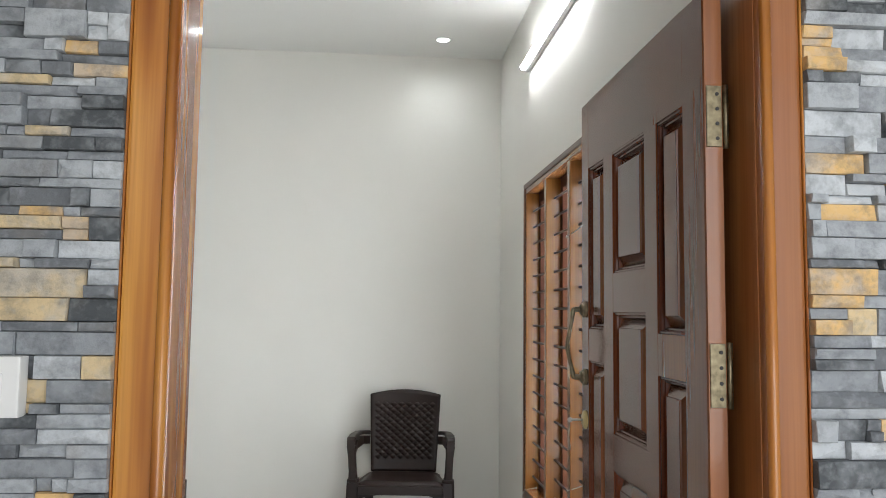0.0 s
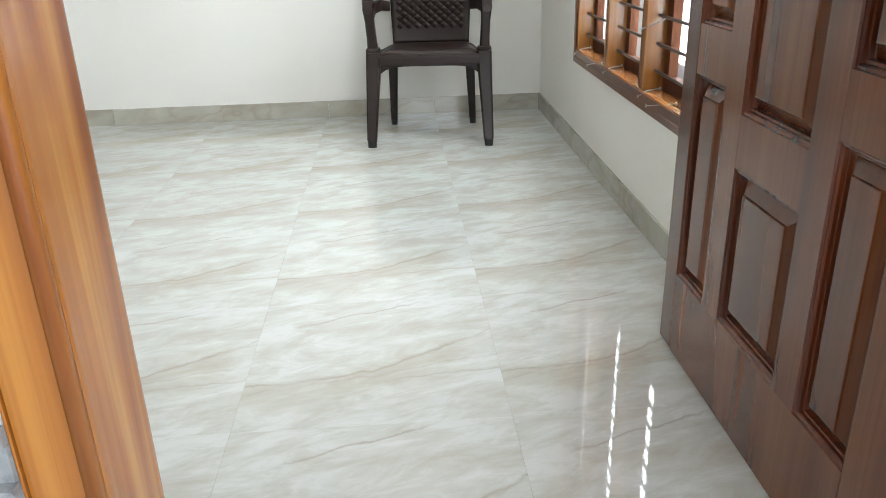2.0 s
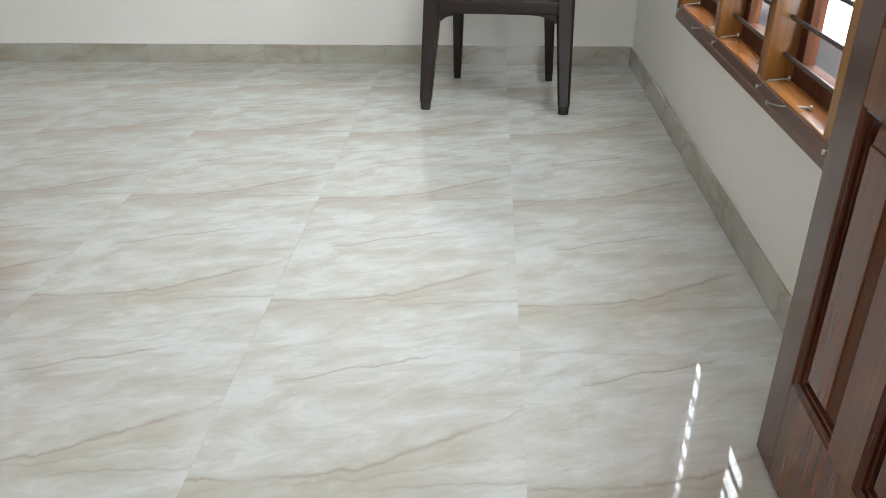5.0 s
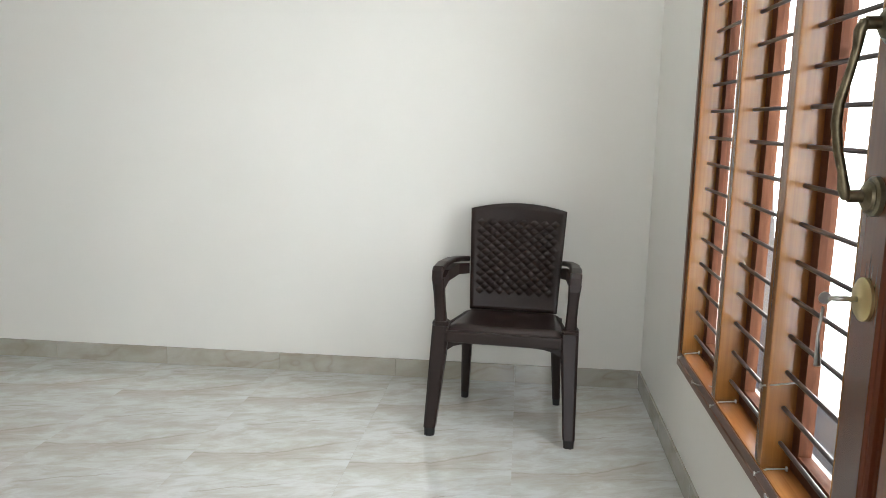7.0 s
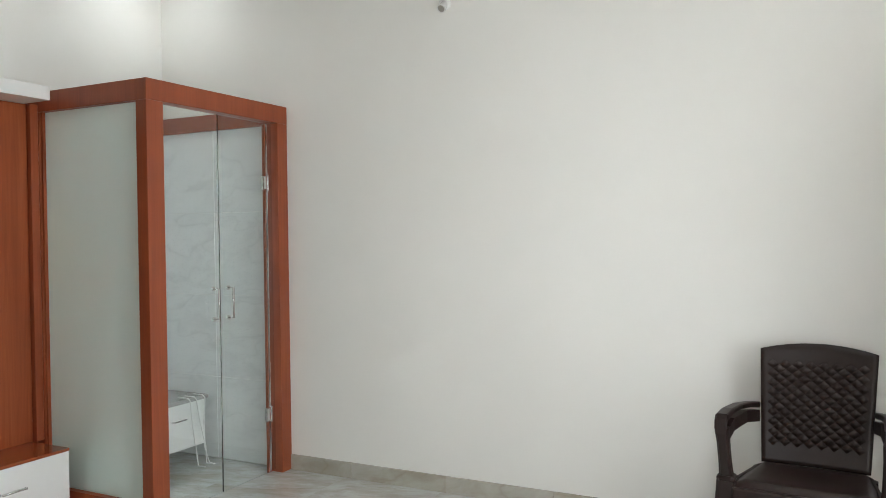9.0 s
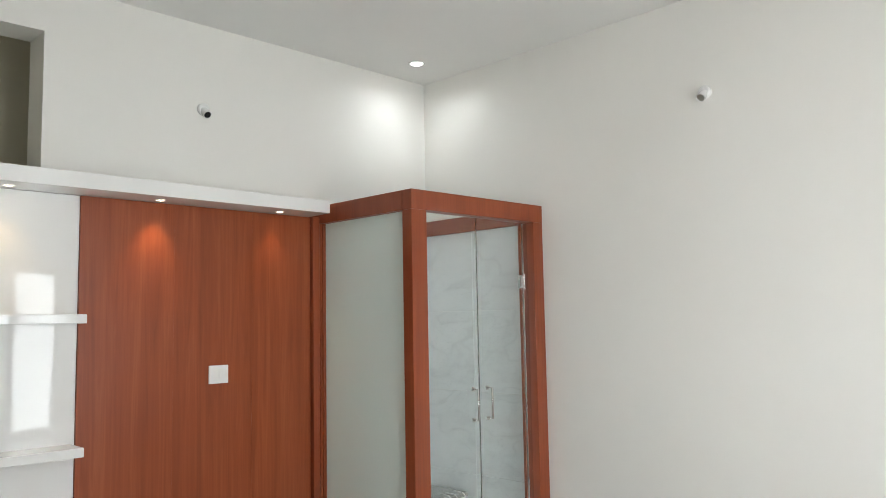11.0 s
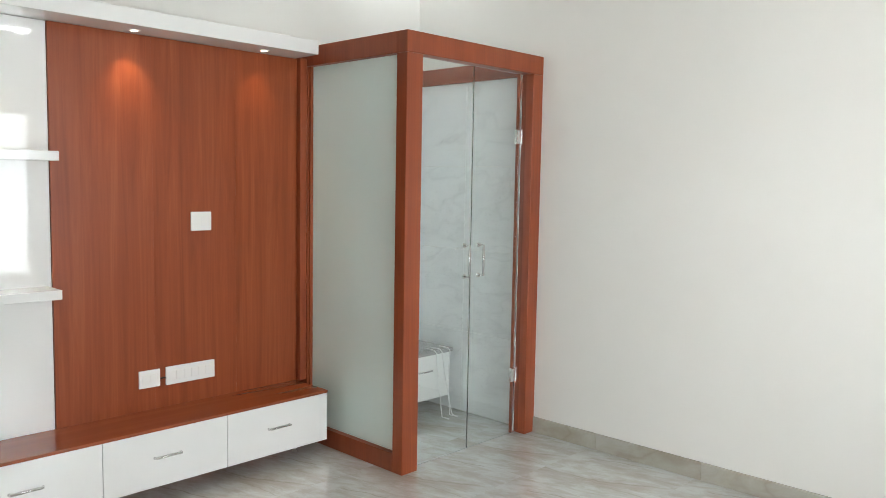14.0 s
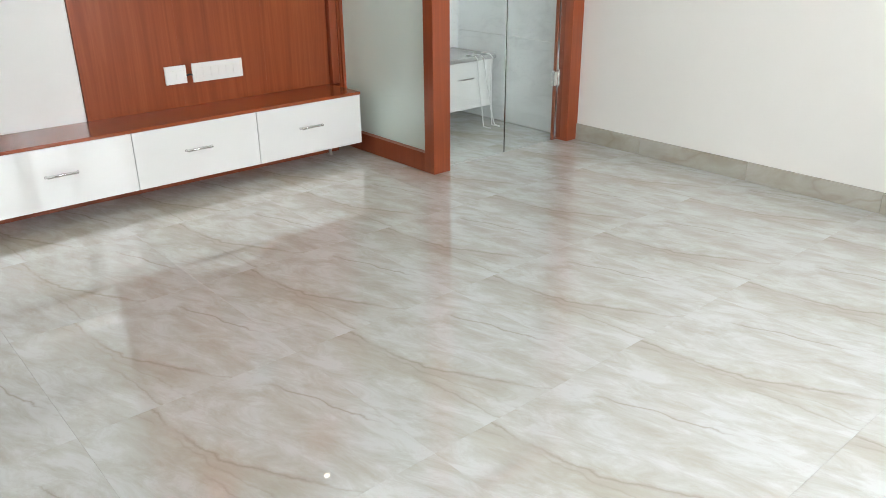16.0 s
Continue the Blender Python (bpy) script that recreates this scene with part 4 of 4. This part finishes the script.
UI, V0, V1 = 0.84, 0.14, 0.88
chair_part("backrest", back_sheet(-1, 1, -0.03, 1.0, 20, 24, 0.0, 0.018))
NU, NV, Q = 15, 17, 4
for j in range(NV):
    for i in range(NU):
        if (i + j) % 2:
            continue
        u = -UI + 2 * UI * (i + 0.5) / NU
        v = V0 + (V1 - V0) * (j + 0.5) / NV
        du, dv = 2 * UI / NU * 0.95, (V1 - V0) / NV * 0.95
        bm = bmesh.new()
        grid = []
        for b in range(Q + 1):
            for a in range(Q + 1):
                p, q = 2 * a / Q - 1, 2 * b / Q - 1
                grid.append(bm.verts.new(back_point(u + (p + q) / 2 * du, v + (q - p) / 2 * dv, 0.0004 + 0.0105 * (1 - p * p) * (1 - q * q))))
        for b in range(Q):
            for a in range(Q):
                o = b * (Q + 1) + a
                bm.faces.new((grid[o], grid[o + 1], grid[o + Q + 2], grid[o + Q + 1]))
        chair_part("diamond", smooth(bm))

# ---- doorbell box on the stone ----
bell = thing("doorbell_switch", "white plastic doorbell switch on the stone cladding", "doorbell")
part("plate", box((-1.500, FRONT - 0.045, 1.213), (-1.402, FRONT - 0.012, 1.313), 0.004, 2), PLASTIC_W, bell)
part("button", box((-1.475, FRONT - 0.050, 1.24), (-1.428, FRONT - 0.045, 1.286), 0.002), PLASTIC_W, bell)

# ---- skirting ----
skirt = thing("skirting_1", "grey-beige marble tile skirting round the room", "skirting", kind="structure")
SH, ST_ = 0.09, 0.010


def skirt_run(p0, p1, inward):
    """Tiles of 0.6 m between two floor points, standing inward of the wall."""
    a, b = Vector(p0), Vector(p1)
    length = (b - a).length
    d = (b - a) / length
    q = 0.0
    while q < length - 0.005:
        e2 = min(q + 0.6, length)
        u, w = a + d * (q + 0.0006), a + d * (e2 - 0.0006)
        pts = [u, w, w + Vector(inward) * ST_, u + Vector(inward) * ST_]
        lo = [min(p[i] for p in pts) for i in (0, 1)]
        hi = [max(p[i] for p in pts) for i in (0, 1)]
        mid = Vector(((lo[0] + hi[0]) / 2, (lo[1] + hi[1]) / 2, SH / 2))
        h = [(hi[0] - lo[0]) / 2, (hi[1] - lo[1]) / 2, SH / 2]
        ob = part("tile", box(tuple(-k for k in h), tuple(h), 0.0012), SKIRT, skirt)
        ob.location = mid
        q = e2


skirt_run((-0.012, -0.0003), (CX + 0.0, -0.0003), (0, -1))
skirt_run((-0.0003, -0.0003), (-0.0003, -D), (-1, 0))
skirt_run((-1.267, -D + 0.0003), (-W + 0.4, -D + 0.0003), (0, 1))

# ---- floor tiles ----
floor_ob, porch_ob = bpy.data.objects["floor"], bpy.data.objects["floor_porch"]
tile_mesh = {}


PU, PV = 0.611, 0.603      # tile pitch, whole tiles set out from the window corner


def tile(i, j, x0, x1, y0, y1, owner):
    """The part of tile i, j inside the given bounds."""
    cx, cy = -PU * (i + 0.5), -PV * (j + 0.5)
    lo = (max(x0, cx - PU / 2) + 0.00015 - cx, max(y0, cy - PV / 2) + 0.00015 - cy)
    hi = (min(x1, cx + PU / 2) - 0.00015 - cx, min(y1, cy + PV / 2) - 0.00015 - cy)
    if hi[0] - lo[0] < 0.01 or hi[1] - lo[1] < 0.01:
        return
    key = tuple(round(k, 4) for k in (*lo, *hi))
    if key not in tile_mesh:
        bm = bmesh.new()
        add_box(bm, (*lo, -0.002), (*hi, 0))
        bevel(bm, 0.0002, 1, [e2 for e2 in bm.edges if all(v.co.z > -0.001 for v in e2.verts)])
        bmesh.ops.recalc_face_normals(bm, faces=bm.faces)
        me = bpy.data.meshes.new("tile")
        bm.to_mesh(me)
        bm.free()
        me.materials.append(TILE)
        tile_mesh[key] = me
    ob = new("tile", tile_mesh[key])
    ob.parent = owner
    ob.location = (cx, cy, 0)


def lay(x0, x1, y0, y1, owner):
    for i in range(int(-x1 // PU) - 1, int(-x0 // PU) + 2):
        for j in range(int(-y1 // PV) - 1, int(-y0 // PV) + 2):
            tile(i, j, x0, x1, y0, y1, owner)


lay(-W, 0, -D, 0, floor_ob)
lay(JL, JR, FRONT, -D, floor_ob)
lay(-3.2, 1.6, -7.0, FRONT, porch_ob)

# ---- stone cladding ----
rng = random.Random(7)


def courses(x0, x1, z0, z1):
    """Uneven courses of split stone strips: yields rectangles with a depth."""
    z = z0
    while z < z1 - 0.01:
        h = min(rng.choice((0.017, 0.024, 0.032, 0.04, 0.05)), z1 - z)
        x = x0
        while x < x1 - 0.005:
            w = min(rng.choice((0.03, 0.05, 0.07, 0.09, 0.11, 0.14, 0.19)) * rng.uniform(0.8, 1.2), x1 - x)
            if x1 - x - w < 0.03:
                w = x1 - x
            if h > 0.036 and rng.random() < 0.35:
                k = h * rng.uniform(0.4, 0.6)
                yield x, x + w, z, z + k, rng.uniform(0.004, 0.03)
                yield x, x + w, z + k, z + h, rng.uniform(0.004, 0.03)
            else:
                yield x, x + w, z, z + h, rng.uniform(0.004, 0.03)
            x += w
        z += h


def stone_block(bm, x0, x1, z0, z1, dep, ox=0.0, oz=0.0):
    g = 0.0003
    yb, yf = FRONT + 0.0185, FRONT - dep + 0.006
    j = lambda: rng.uniform(-0.004, 0.004)
    back = [bm.verts.new((x - ox, yb, z - oz)) for x, z in ((x0 + g, z0 + g), (x1 - g, z0 + g), (x1 - g, z1 - g), (x0 + g, z1 - g))]
    mid = [bm.verts.new((v.co.x, yf + 0.004, v.co.z)) for v in back]
    i = 0.0014
    fr = [bm.verts.new((x - ox, yf + j(), z - oz)) for x, z in ((x0 + i, z0 + i), (x1 - i, z0 + i), (x1 - i, z1 - i), (x0 + i, z1 - i))]
    c = bm.verts.new(((x0 + x1) / 2 - ox + j() * 6, yf - 0.003 + j(), (z0 + z1) / 2 - oz + j()))
    for a, b in ((back, mid), (mid, fr)):
        for k in range(4):
            bm.faces.new((a[k], a[(k + 1) % 4], b[(k + 1) % 4], b[k]))
    for k in range(4):
        bm.faces.new((fr[k], fr[(k + 1) % 4], c))


def cladding(name, x0, x1, near, top):
    clad = tagged(part(name, box((x0, FRONT + 0.0182, -0.004), (x1, FRONT + 0.0196, top)), GROUT), "split-face grey and ochre stone strip cladding", "wall", kind="structure")
    rest = bmesh.new()
    for a, b, z0, z1, dep in courses(x0, x1, 0.0, top):
        if near(a, b, z0, z1):
            bm = bmesh.new()
            ox, oz = (a + b) / 2, (z0 + z1) / 2
            stone_block(bm, a, b, z0, z1, dep, ox, oz)
            ob = part("stone", bm, STONE, clad)
            ob.location = (ox, 0, oz)
        else:
            stone_block(rest, a, b, z0, z1, dep)
    if rest.verts:
        tagged(part("far_stones", rest, STONE, clad), kind="stuff")


cladding("wall_stone_1", -2.5, -1.266, lambda a, b, z0, z1: b > -1.60 and 0.4 < z0 < 2.05, 2.75)
cladding("wall_stone_2", JR + 0.0845, 0.62, lambda a, b, z0, z1: a < 0.26 and 0.6 < z0 < 2.05, 2.75)
